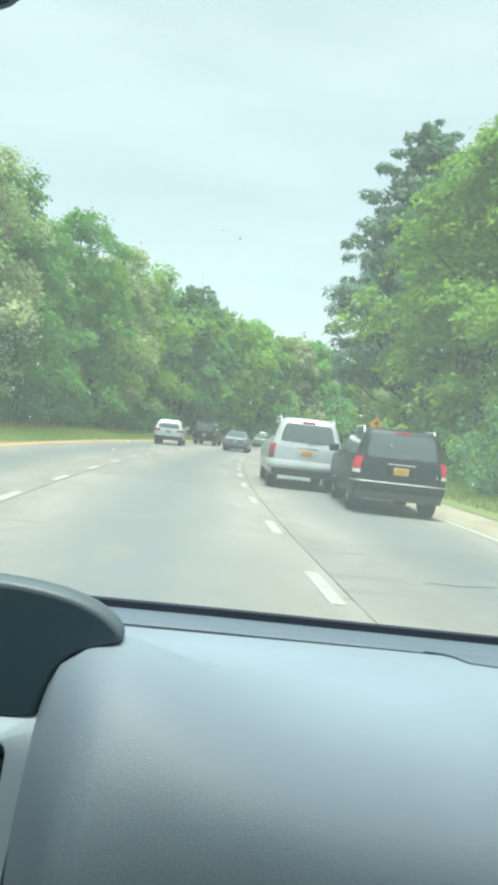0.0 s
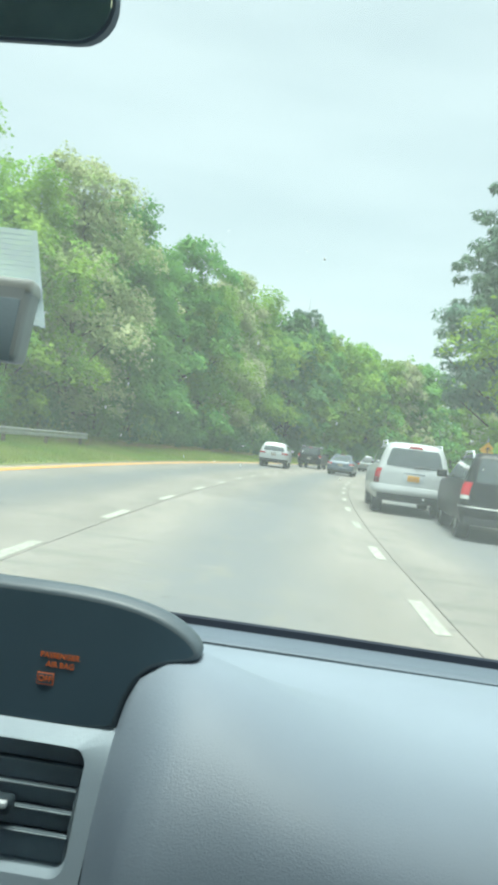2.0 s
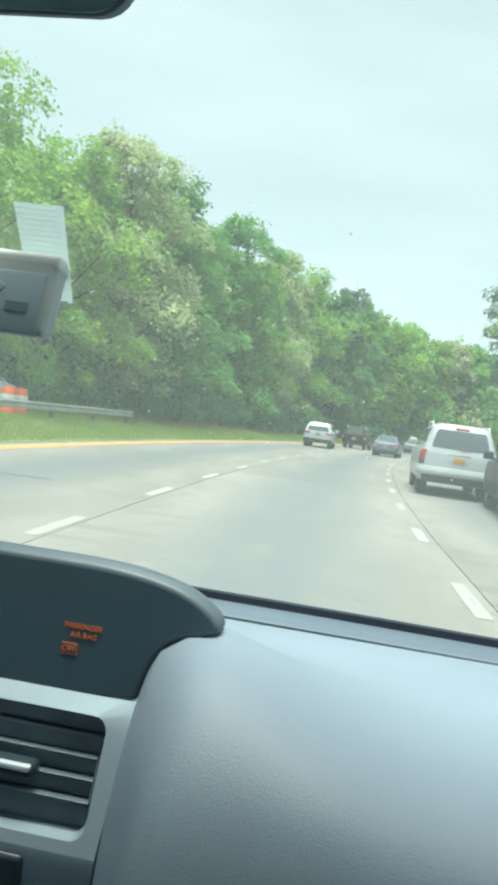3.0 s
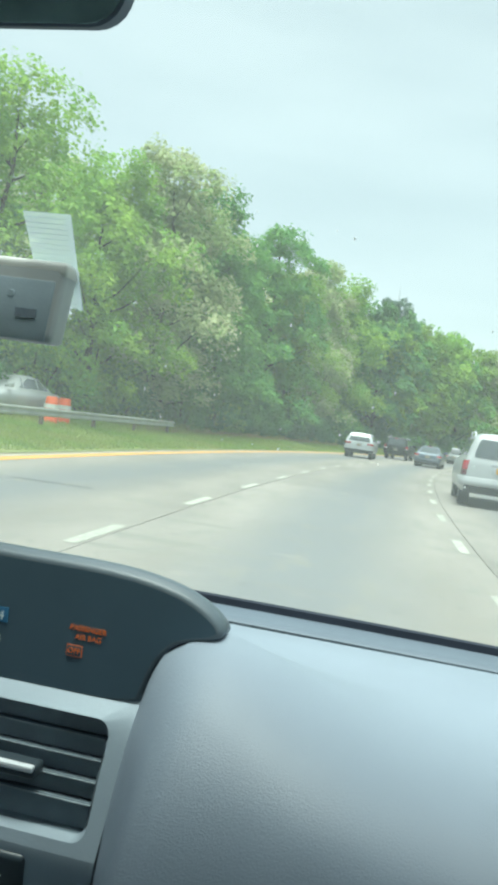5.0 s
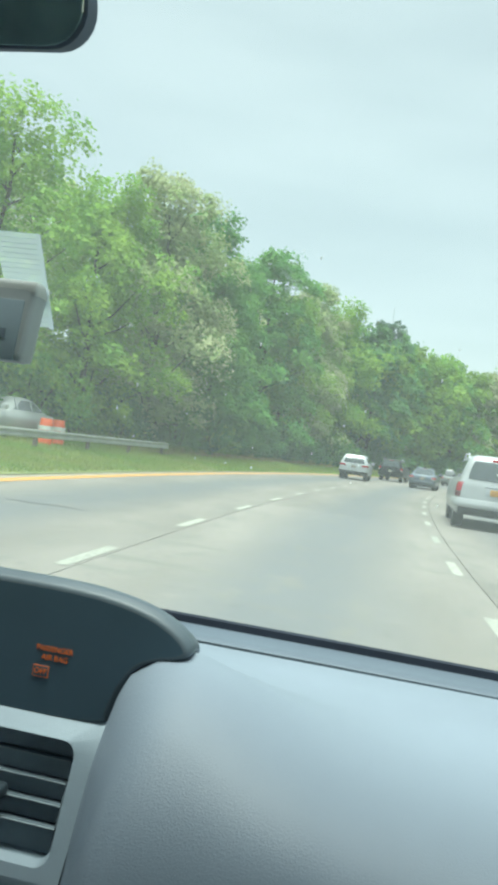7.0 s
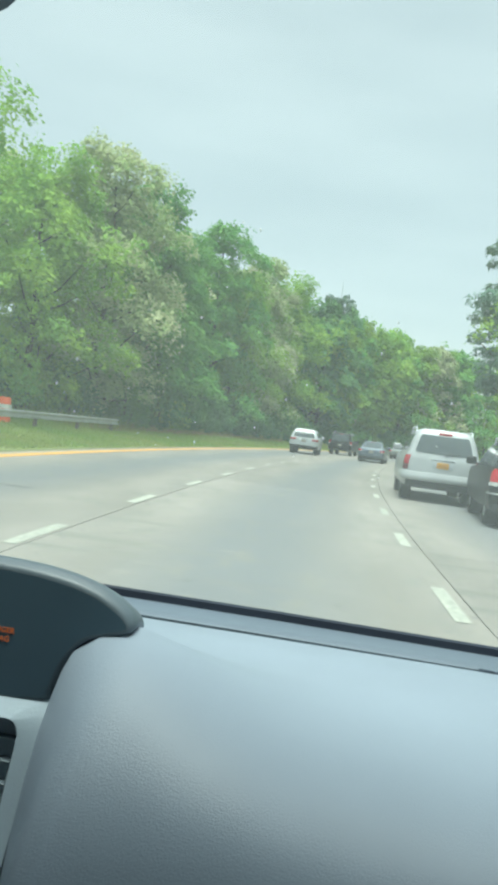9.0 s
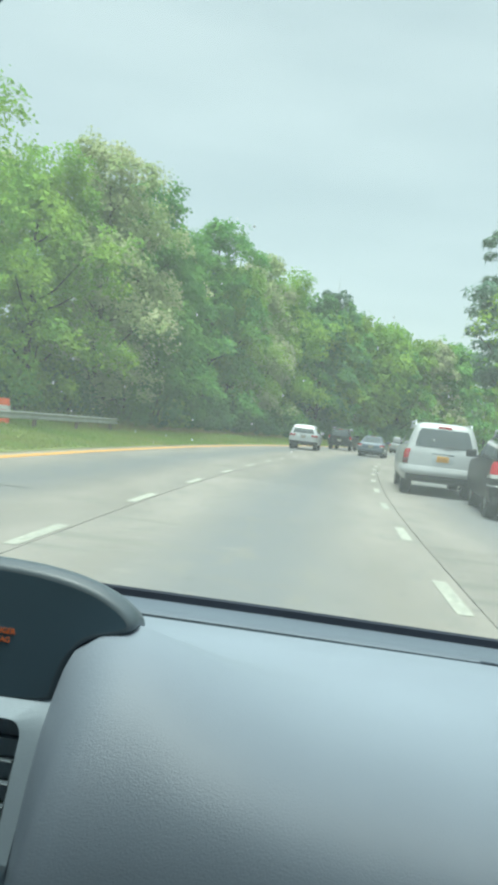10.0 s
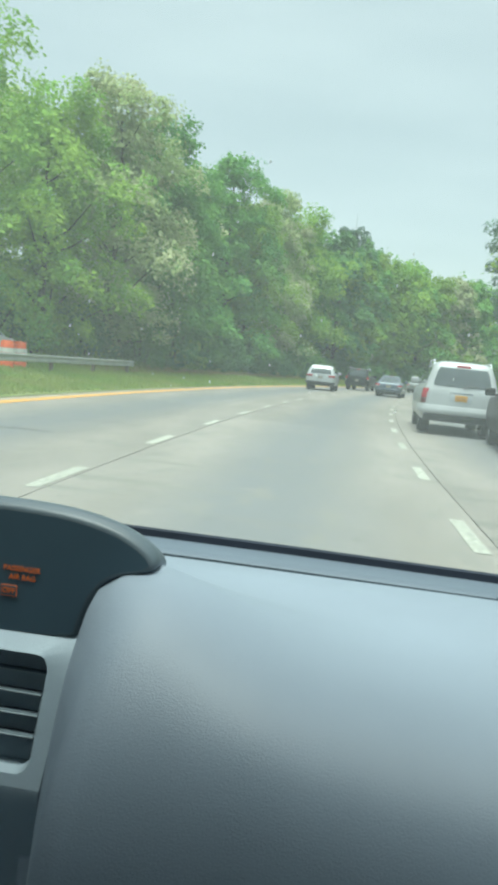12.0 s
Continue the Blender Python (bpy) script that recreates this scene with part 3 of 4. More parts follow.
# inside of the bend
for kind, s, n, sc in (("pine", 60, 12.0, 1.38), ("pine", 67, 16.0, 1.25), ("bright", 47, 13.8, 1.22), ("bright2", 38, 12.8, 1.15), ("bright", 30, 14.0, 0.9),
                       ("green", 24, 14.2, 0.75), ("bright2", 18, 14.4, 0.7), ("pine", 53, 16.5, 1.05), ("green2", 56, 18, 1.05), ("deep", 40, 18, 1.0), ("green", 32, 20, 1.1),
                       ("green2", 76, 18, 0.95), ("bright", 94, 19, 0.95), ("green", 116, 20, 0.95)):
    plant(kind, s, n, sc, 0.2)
s = 16.0
while s < 90:
    plant(tree_rnd.choice(["bush", "bush2", "bush3"]), s, 11.0 + tree_rnd.uniform(-0.5, 0.8), tree_rnd.uniform(0.7, 1.05), 0.12)
    s += tree_rnd.uniform(2.4, 4.0)

for kind, model in MODELS.items():
    if kind not in used:
        for ob in (*model.children_recursive, model):
            bpy.data.objects.remove(ob)

# far wood that closes the view
rng = np.random.default_rng(77)
cs, rs, ks = [], [], []
for i in range(700):
    a = rng.uniform(-0.9, 1.5)
    d = rng.uniform(330, 420)
    top = rng.uniform(12, 19)
    for h in (0.25, 0.55, 0.85):
        cs.append((math.sin(a) * d + rng.normal() * 2, math.cos(a) * d, top * h))
        rs.append(rng.uniform(2.5, 4.5))
        ks.append(32)
v, f = leaves(cs, rs, ks, 1.1, rng)
far_wood = link_mesh("distant_wood", mesh_from("distant_wood", v, f), LEAF_GREEN)
tagged(far_wood, "far green wood closing the view", "wood", kind="stuff")

# grass blades on the verges
rng = np.random.default_rng(3)


def blades(count, s0, s1, n0, n1, low, high, zed):
    s_, n_ = rng.uniform(s0, s1, count), rng.uniform(n0, n1, count)
    a = s_ / BEND
    x0, y0 = BEND - (BEND - n_) * np.cos(a), (BEND - n_) * np.sin(a)
    c, d = math.cos(radians(SET_OFF)), math.sin(radians(SET_OFF))
    x, y = c * x0 - d * y0, d * x0 + c * y0
    h = rng.uniform(low, high, count)
    ang = rng.uniform(0, 2 * np.pi, count)
    w = 0.014 + 0.016 * rng.random(count)
    lean = rng.normal(size=(count, 2)) * 0.3 * h[:, None]
    z = np.interp(n_, zed[0], zed[1]) - 0.015
    p0 = np.stack([x - np.cos(ang) * w, y - np.sin(ang) * w, z], 1)
    p1 = np.stack([x + np.cos(ang) * w, y + np.sin(ang) * w, z], 1)
    p2 = np.stack([x + lean[:, 0], y + lean[:, 1], z + h], 1)
    v = np.stack([p0, p1, p2], 1).reshape(-1, 3)
    return v, np.arange(len(v)).reshape(-1, 3)


left_z = ([-24, -16, -13, -11, -9.5, -8.1, -7.6], [0.6, 0.55, 0.46, 0.32, 0.16, 0.05, -0.02])
right_z = ([7.1, 7.8, 9, 11, 14], [-0.02, 0.04, 0.08, 0.15, 0.25])
for parts, label in (((blades(150000, 13, 110, -14.0, -7.7, 0.05, 0.15, left_z), blades(12000, 14, 130, -14.0, -11.8, 0.25, 0.6, left_z)),
                      "mown and seeding grass on the outer verge"),
                     ((blades(30000, 9, 80, 7.5, 11.5, 0.06, 0.25, right_z), blades(3000, 9, 80, 9.6, 12, 0.25, 0.6, right_z)),
                      "rough dry-tipped grass on the inner verge")):
    v = np.concatenate([p[0] for p in parts])
    g = link_mesh("grass", mesh_from("grass", v, np.arange(len(v)).reshape(-1, 3)), BLADES)
    tagged(g, label, "grass", kind="stuff")


v, f = blades(4200, 31, 72, -13.2, -10.6, 0.14, 0.36, left_z)
tagged(link_mesh("tall_grass", mesh_from("tall_grass", v, f), DRY_BLADES), "tall dry seeding grass along the wood's edge", "grass", kind="stuff")

# ------------------------------------------------------------------ roadside things
def guardrail(s0, s1, n):
    rail = thing("guardrail", "galvanised steel guardrail on posts beside the grass verge", "guardrail", along(s0, n, 0.1))
    inv = rail.matrix_basis.inverted()
    prof = [(0.0, 0.50), (0.05, 0.53), (0.05, 0.57), (0.0, 0.61), (0.0, 0.65), (0.05, 0.69), (0.05, 0.73), (0.0, 0.76)]
    rows = []
    s = s0
    while s <= s1 + 0.01:
        rows.append([inv @ on_road(s, n + dn, 0.12 + z) for dn, z in prof])
        s += 1.0
    # curled end
    for ang in (0.5, 1.1, 1.8):
        rows.append([inv @ on_road(s1 + 0.35 * math.sin(ang), n + dn - 0.35 * (1 - math.cos(ang)), 0.12 + z) for dn, z in prof])
    part("rail", thicken(grid_mesh(rows), 0.006), STEEL, rail)
    s = s0 + 1
    while s < s1:
        p = inv @ on_road(s, n - 0.12, 0.1)
        bm = box((0.11, 0.16, 0.85), (p.x, p.y, p.z + 0.27), 0.01)
        part("post", bm, POST_WOOD, rail, smooth=False)
        s += 3.8
    return rail


guardrail(6, 34, -10.6)


def barrel(s, n):
    b = thing("traffic_barrel", "orange and white striped plastic traffic barrel on the grass", "traffic barrel", along(s, n, 0.24), "traffic barrels")
    prof = [(0.30, 0.0), (0.30, 0.06), (0.27, 0.08), (0.265, 0.30), (0.25, 0.32), (0.245, 0.55), (0.235, 0.57), (0.23, 0.80), (0.22, 0.82), (0.21, 0.98), (0.18, 1.02), (0.0, 1.03)]

    def turned(pr):
        return grid_mesh([[(r * math.cos(2 * math.pi * k / 20), r * math.sin(2 * math.pi * k / 20), z) for k in range(20)] for r, z in pr], True)
    part("barrel_body", turned(prof), ORANGE, b)
    for z in (0.36, 0.62):
        part("reflective_band", turned([(0.262, z), (0.256, z + 0.15)]), REFLECT, b, "white reflective band")
    part("rubber_base", turned([(0.0, 0.0), (0.40, 0.0), (0.40, 0.05), (0.31, 0.06)]), RUBBER, b, "black rubber base")
    return b


barrel(24.4, -11.6)
barrel(25.5, -11.7)


def diamond_sign(s, n):
    sg = thing("warning_sign", "yellow diamond warning sign on a steel post", "road sign", along(s, n, 0.1))
    part("post", box((0.06, 0.04, 3.3), (0, 0.03, 1.55), 0.006), STEEL, sg, smooth=False)
    rot = Matrix.Rotation(radians(45), 3, "Y")
    part("board", box((0.62, 0.006, 0.62), (0, 0, 2.55), 0.002, rot), SIGN_YELLOW, sg, "yellow diamond board", smooth=False)
    part("symbol", absorb(absorb(box((0.06, 0.004, 0.34), (0.0, -0.006, 2.53)), box((0.05, 0.004, 0.19), (-0.07, -0.006, 2.62), 0, Matrix.Rotation(radians(35), 3, "Y"))),
                          box((0.05, 0.004, 0.19), (0.07, -0.006, 2.62), 0, Matrix.Rotation(radians(-35), 3, "Y"))), TRIM, sg, "black symbol", smooth=False)
    return sg


diamond_sign(44.0, 8.6)

mast = thing("radio_mast", "thin pale steel radio mast far beyond the wood", "mast", pose(-5.5, 300, -0.1))
part("mast_tube", tube([(0, 0, 0), (0, 0, 30), (0, 0, 55), (0, 0, 62)], [0.35, 0.28, 0.16, 0.05], 6), STEEL, mast)


# ------------------------------------------------------------------ vehicles
def outline(hw, y0, y1, r0, r1, z, seg=4):
    """A rounded rectangle, from y0 (rear) to y1 (front)."""
    pts = []
    for cx, cy, r, a0 in ((hw - r0, y0 + r0, r0, -90), (hw - r1, y1 - r1, r1, 0), (-hw + r1, y1 - r1, r1, 90), (-hw + r0, y0 + r0, r0, 180)):
        for k in range(seg + 1):
            a = radians(a0 + 90 * k / seg)
            pts.append((cx + r * math.cos(a), cy + r * math.sin(a), z))
    return pts


def vehicle(name, label, place, paint, levels, glass_z, rear_glass, wheel_r, wheels_y, tail, lit=False, rails=False, wiper=True, plate_z=0.85, bumper=None, category="car", side_glass=(0.9, 0.35),
            plate_mat=PLATE, strip_mat=None, plate_field=None, high_light=(0.34, 0.035), step=0.0,
            lower_lens=(0.22, LAMP_CLEAR, "clear reversing light")):
    """levels: (z, half width, rear y, front y, rear radius, front radius) from sill to roof; the rear faces -y."""
    car = thing(name, label, category, place)
    zs = [q[0] for q in levels]

    def at(z, col):
        return float(np.interp(z, zs, [q[col] for q in levels]))
    rows = [outline(q[1], q[2], q[3], q[4], q[5], q[0]) for q in levels]
    bm = grid_mesh(rows, True)
    bm.verts.ensure_lookup_table()
    k = len(rows[0])
    bm.faces.new([bm.verts[i] for i in range(k)])
    bm.faces.new([bm.verts[len(bm.verts) - k + i] for i in range(k)])
    part("body", bm, paint, car)
    z0, z1 = glass_z
    # rear window
    hw0, hw1 = rear_glass
    rows = []
    for i in range(6):
        q = i / 5
        z = z0 + (z1 - z0) * q
        hw = hw0 + (hw1 - hw0) * q - (0.03 if i in (0, 5) else 0)
        rows.append([(hw * u, at(z, 2) - 0.012 + 0.007 * abs(u) ** 3, z) for u in (-1, -0.9, -0.5, 0, 0.5, 0.9, 1)])
    part("rear_window", thicken(grid_mesh(rows), 0.006), CAR_GLASS, car, "dark tinted rear window")
    # side windows
    length = levels[2][3]
    back, front_cut = side_glass
    spans = ((at(z0, 2) + 0.28, back), (back + 0.08, back + 1.0), (back + 1.08, back + 2.0))
    for side in (-1, 1):
        for a, b in spans:
            rows = []
            for i in range(5):
                z = z0 + 0.02 + (z1 - z0 - 0.03) * i / 4
                y0 = max(a, at(z, 2) + 0.2)
                y1 = min(b, at(z, 3) - 0.2)
                if y1 < y0 + 0.05:
                    y1 = y0 + 0.05
                rows.append([(side * (at(z, 1) + 0.006), y0 + (y1 - y0) * u / 3, z) for u in range(4)])
            part("side_window", thicken(grid_mesh(rows), 0.005), CAR_GLASS, car, "dark tinted side window")
    # tail lamps that wrap the corners
    tz0, tz1, tw = tail

    def lamp_shell(side, low, high):
        """A lens that runs round the rear corner, from the inner edge tw to the flank."""
        rows = []
        for i in range(5):
            z = low + (high - low) * i / 4
            hw, yr, r = at(z, 1), at(z, 2), at(z, 4)
            row = [(side * (hw - tw), yr - 0.014, z)] if tw > r else []
            start = math.asin(max(0.0, 1 - tw / r))
            for u in (0, 0.25, 0.5, 0.75, 1):
                a = start + (math.pi / 2 - start) * u
                row.append((side * (hw - r + (r + 0.012) * math.sin(a)), yr + r - (r + 0.012) * math.cos(a), z))
            row.append((side * (hw + 0.01), yr + r + 0.05, z))
            rows.append(row)
        return thicken(grid_mesh(rows), 0.012)
    for side in (-1, 1):
        cut = tz0 + (tz1 - tz0) * lower_lens[0]
        lamp = part("tail_light", lamp_shell(side, cut + 0.004, tz1), LAMP_LIT if lit else LAMP_RED, car, "glowing red brake light" if lit else "red tail light")
        part("lower_lens", lamp_shell(side, tz0, cut), lower_lens[1], lamp, lower_lens[2])
    # high brake light, plate, bumper, trim
    zt = z1 + 0.05
    part("high_brake_light", box((high_light[0], 0.03, high_light[1]), (0, at(zt, 2) - 0.004, zt), 0.008), LAMP_LIT if lit else LAMP_RED, car, "red high-level brake light")
    part("plate_recess", box((0.52, 0.02, 0.20), (0, at(plate_z, 2) + 0.002, plate_z), 0.008), plate_field or paint, car)
    plate = part("number_plate", box((0.30, 0.012, 0.15), (0, at(plate_z, 2) - 0.014, plate_z), 0.004), plate_mat, car, "number plate")
    for dx in (-0.085, -0.03, 0.03, 0.085) if plate_mat is PLATE else ():
        part("plate_bar", box((0.035, 0.004, 0.06), (dx, at(plate_z, 2) - 0.022, plate_z)), PLATE_INK, plate)
    part("plate_handle", box((0.56, 0.03, 0.03), (0, at(plate_z + 0.13, 2) - 0.008, plate_z + 0.13), 0.008), CHROME, car, "bright handle strip above the plate")
    part("underbody", box((at(0.5, 1) * 2 - 0.62, length - 1.0, 0.16), (0, length / 2 + 0.1, levels[0][0] + 0.02), 0.03), TRIM, car, "dark underbody")
    bz, bmat = bumper
    rows = []
    for z, o, w in ((bz - 0.13, 0.002, 0.3), (bz - 0.115, 0.008, 0.85), (bz - 0.09, 0.012, 1), (bz, 0.016, 1), (bz + 0.012, 0.016, 0.88), (bz + 0.06, 0.014, 0.84), (bz + 0.08, 0.012, 0.72), (bz + 0.09, 0.002, 0)):
        hw, yr, r, o = at(z, 1), at(z, 2), at(z, 4), o + step * w
        row = []
        for side in (-1, 1):
            seq = [(side * (hw + o), yr + r + 0.35, z)] + [(side * (hw - r + (r + o) * math.sin(radians(a))), yr + r - (r + o) * math.cos(radians(a)), z) for a in (90, 60, 30, 0)]
            row += seq if side < 0 else seq[::-1]
        rows.append(row)
    part("bumper", grid_mesh(rows), bmat, car)
    if strip_mat:
        z, o = bz + 0.095, 0.012
        hw, yr, r = at(z, 1), at(z, 2), at(z, 4)
        line = []
        for side in (-1, 1):
            seq = [(side * (hw + o), yr + r + 0.2, z)] + [(side * (hw - r + (r + o) * math.sin(radians(a))), yr + r - (r + o) * math.cos(radians(a)), z) for a in (90, 60, 30, 0)]
            line += seq if side < 0 else seq[::-1]
        part("bumper_strip", tube(line, [0.010] * len(line), 6), strip_mat, car, "bright strip along the bumper")
    low, high = levels[0][0] - 0.03, bz - 0.09
    part("valance", box((at(0.5, 1) * 1.84, 0.14, high - low), (0, at(0.5, 2) + 0.055, (low + high) / 2), 0.035), TRIM, car, "black lower valance")
    if wiper:
        bm = tube([(0.02, at(z0, 2) - 0.03, z0 - 0.01), (0.2, at(z0 + 0.04, 2) - 0.03, z0 + 0.05), (0.42, at(z0 + 0.03, 2) - 0.03, z0 + 0.03)], [0.015, 0.010, 0.006], 5)
        part("rear_wiper", bm, TRIM, car, "black rear wiper")
    part("exhaust", tube([(0.5, at(0.35, 2) + 0.25, 0.27), (0.5, at(0.35, 2) - 0.02, 0.27)], [0.03, 0.03], 8), TRIM, car)
    for side in (-1, 1):
        ym = back + 2.15
        zm = z0 + 0.06
        mirror = part("door_mirror", box((0.23, 0.13, 0.18), (side * (at(zm, 1) + 0.17), ym, zm + 0.02), 0.05, None, 3), paint, car)
        part("mirror_arm", box((0.12, 0.06, 0.05), (side * (at(zm, 1) + 0.03), ym, zm - 0.04), 0.015), TRIM, mirror)
        if rails:
            zt = levels[-3][0]
            hw = levels[-4][1] - 0.02
            ya, yb = at(zt, 2) + 0.25, at(zt, 3) - 0.3
            part("roof_rail", tube([(side * hw, ya, levels[-4][0]), (side * hw, ya + 0.15, zt + 0.06), (side * hw, yb - 0.15, zt + 0.06), (side * hw, yb, levels[-4][0])], [0.022] * 4, 6), SATIN, car, "bright roof rail")
        for y in wheels_y:
            hw = at(wheel_r, 1)
            x = side * (hw - 0.125)
            prof = [(0.62, -0.13), (0.9, -0.135), (0.98, -0.12), (1.0, -0.08), (1.0, 0.08), (0.98, 0.12), (0.9, 0.135), (0.62, 0.13)]
            bm = grid_mesh([[(x + w, y + wheel_r * r * math.cos(2 * math.pi * j / 28), wheel_r + wheel_r * r * math.sin(2 * math.pi * j / 28)) for j in range(28)] for r, w in prof + prof[:1]], True)
            tyre = part("wheel", bm, RUBBER, car, "black tyre")
            bm = grid_mesh([[(x + side * w, y + wheel_r * r * math.cos(2 * math.pi * j / 20), wheel_r + wheel_r * r * math.sin(2 * math.pi * j / 20)) for j in range(20)]
                            for r, w in ((0.63, 0.12), (0.56, 0.105), (0.2, 0.09), (0.16, 0.115), (0.0, 0.117))], True)
            part("rim", bm, ALLOY, tyre, "metal wheel rim")
            # arch lip
            arc = [radians(a) for a in range(-5, 190, 15)]
            bm = grid_mesh([[(side * (hw + o), y + wheel_r * rr * math.cos(a), wheel_r + wheel_r * rr * math.sin(a)) for a in arc] for rr, o in ((1.06, -0.03), (1.09, 0.012), (1.22, 0.014), (1.25, -0.02))])
            part("wheel_arch", bm, TRIM if bmat is TRIM else paint, car)
            # flat black sheet on the uncut flank, standing for shade inside the arch
            bm = grid_mesh([[(side * (hw + 0.003), y + wheel_r * rr * math.cos(a), wheel_r + wheel_r * rr * math.sin(a)) for a in arc] for rr in (0.3, 1.07)])
            part("wheel_well", bm, TRIM, car, "flat dark sheet for the shade in the wheel well")
    return car


def suv_levels(L, W, H, belt, rake, sill=0.30, taper=1.0, soft=0.0):
    w = W / 2
    return [
        (sill, w - 0.06, 0.12, L - 0.22, 0.12 + soft, 0.2),
        (sill + 0.06, w - 0.03, 0.07, L - 0.08, 0.14 + soft, 0.3),
        (0.55, w - 0.01, 0.03, L - 0.02, 0.15 + soft, 0.35),
        (0.70, w, 0.04, L, 0.14 + soft, 0.35),
        (belt - 0.12, w - 0.005 - soft * 0.2, 0.06, L - 0.05, 0.12 + soft, 0.35),
        (belt - 0.02, w - 0.02 - soft * 0.4, 0.08, L - 0.15, 0.10 + soft, 0.35),
        (belt + 0.03, w - 0.05 * taper, 0.10, L - 1.25, 0.08 + soft, 0.2),
        ((belt + H) / 2, w - 0.105 * taper, 0.10 + rake * 0.45, L - 1.75, 0.07 + soft, 0.2),
        (H - 0.14, w - 0.155 * taper, 0.10 + rake * 0.9, L - 2.25, 0.07 + soft, 0.2),
        (H - 0.05, w - 0.20 * taper, 0.13 + rake, L - 2.45, 0.10 + soft, 0.2),
        (H - 0.015, w - 0.27 * taper, 0.20 + rake, L - 2.6, 0.14 + soft * 0.6, 0.2),
        (H, w - 0.38 * taper, 0.34 + rake, L - 2.75, 0.18, 0.2),
    ]


def sedan_levels(L, W, H):
    w = W / 2
    return [
        (0.22, w - 0.14, 0.22, L - 0.22, 0.15, 0.25),
        (0.30, w - 0.05, 0.08, L - 0.08, 0.22, 0.35),
        (0.50, w - 0.01, 0.02, L - 0.01, 0.24, 0.4),
        (0.70, w, 0.03, L - 0.03, 0.22, 0.4),
        (0.86, w - 0.03, 0.06, L - 0.35, 0.2, 0.4),
        (0.94, w - 0.08, 0.12, L - 1.0, 0.18, 0.35),
        (0.97, w - 0.13, 0.55, L - 1.35, 0.15, 0.25),
        (1.20, w - 0.24, 1.00, L - 1.85, 0.15, 0.25),
        (H - 0.06, w - 0.32, 1.35, L - 2.2, 0.16, 0.25),
        (H, w - 0.46, 1.65, L - 2.5, 0.18, 0.25),
    ]


vehicle("suv", "black boxy SUV with glowing red brake lights", along(14.7, 4.2, turn=-3.5), PAINT_BLACK,
        suv_levels(4.6, 1.86, 1.72, 1.10, 0.15, 0.34, 1.25, 0.04), (1.14, 1.60), (0.70, 0.62), 0.37, (0.92, 3.6), (0.80, 1.12, 0.125), lit=True, rails=True,
        plate_z=0.89, bumper=(0.56, PAINT_BLACK), category="suv", strip_mat=STEEL, high_light=(0.30, 0.03))
vehicle("suv", "silver full-size SUV with tall red tail lamps and roof rails", along(19.6, 2.95, turn=-0.5), PAINT_SILVER,
        suv_levels(5.0, 1.93, 1.87, 1.16, 0.20, 0.38, 1.55, 0.07), (1.24, 1.70), (0.72, 0.60), 0.40, (1.05, 4.0), (0.78, 1.15, 0.115), rails=True,
        plate_z=0.96, bumper=(0.66, PAINT_SILVER), category="suv", plate_field=PAINT_WHITE, high_light=(0.34, 0.07), step=0.06,
        lower_lens=(0.36, LAMP_SMOKED, "smoked lower lens"))
vehicle("suv", "white SUV with dark lower bumper on concrete road", along(51.0, -4.3, turn=4.5), PAINT_WHITE,
        suv_levels(4.8, 1.96, 1.70, 1.10, 0.26, 0.38, 1.6, 0.08), (1.13, 1.52), (0.72, 0.58), 0.39, (0.95, 3.85), (0.91, 1.03, 0.42),
        plate_z=0.88, bumper=(0.50, TRIM), category="suv", plate_mat=PLATE_PALE, high_light=(0.5, 0.03), lower_lens=(0.2, LAMP_SMOKED, "smoked lower lens"))
vehicle("suv", "tall black SUV far ahead on the concrete road", along(63.5, -3.7), PAINT_BLACK,
        suv_levels(4.9, 1.98, 1.84, 1.12, 0.16, 0.40, 1.5, 0.05), (1.18, 1.68), (0.74, 0.62), 0.39, (1.0, 3.9), (0.9, 1.15, 0.14), rails=True,
        plate_z=0.82, bumper=(0.62, PAINT_BLACK), category="suv", plate_mat=PLATE_PALE)
vehicle("sedan", "blue-grey sedan driving on pale concrete road", along(52.5, 0.1), PAINT_BLUE, sedan_levels(4.7, 1.83, 1.45),
        (1.0, 1.37), (0.62, 0.50), 0.33, (1.0, 3.75), (0.72, 0.86, 0.30), wiper=False, plate_z=0.72, bumper=(0.48, PAINT_BLUE), category="car", plate_mat=PLATE_PALE, side_glass=(1.6, 0.35))
vehicle("sedan", "small grey sedan far ahead on concrete road", along(80, -0.9), PAINT_GREY, sedan_levels(4.5, 1.78, 1.45),
        (1.0, 1.37), (0.60, 0.48), 0.32, (0.95, 3.6), (0.72, 0.86, 0.26), wiper=False, plate_z=0.72, bumper=(0.48, PAINT_GREY), category="car", plate_mat=PLATE_PALE, side_glass=(1.6, 0.35))
vehicle("sedan", "pale silver sedan beyond the guardrail", along(26.3, -13.1, 0.40, 180), PAINT_SILVER, sedan_levels(4.6, 1.8, 1.46),
        (1.0, 1.37), (0.60, 0.48), 0.32, (0.95, 3.6), (0.72, 0.86, 0.26), wiper=False, plate_z=0.72, bumper=(0.48, PAINT_SILVER), category="car", plate_mat=PLATE_PALE, side_glass=(1.6, 0.35))


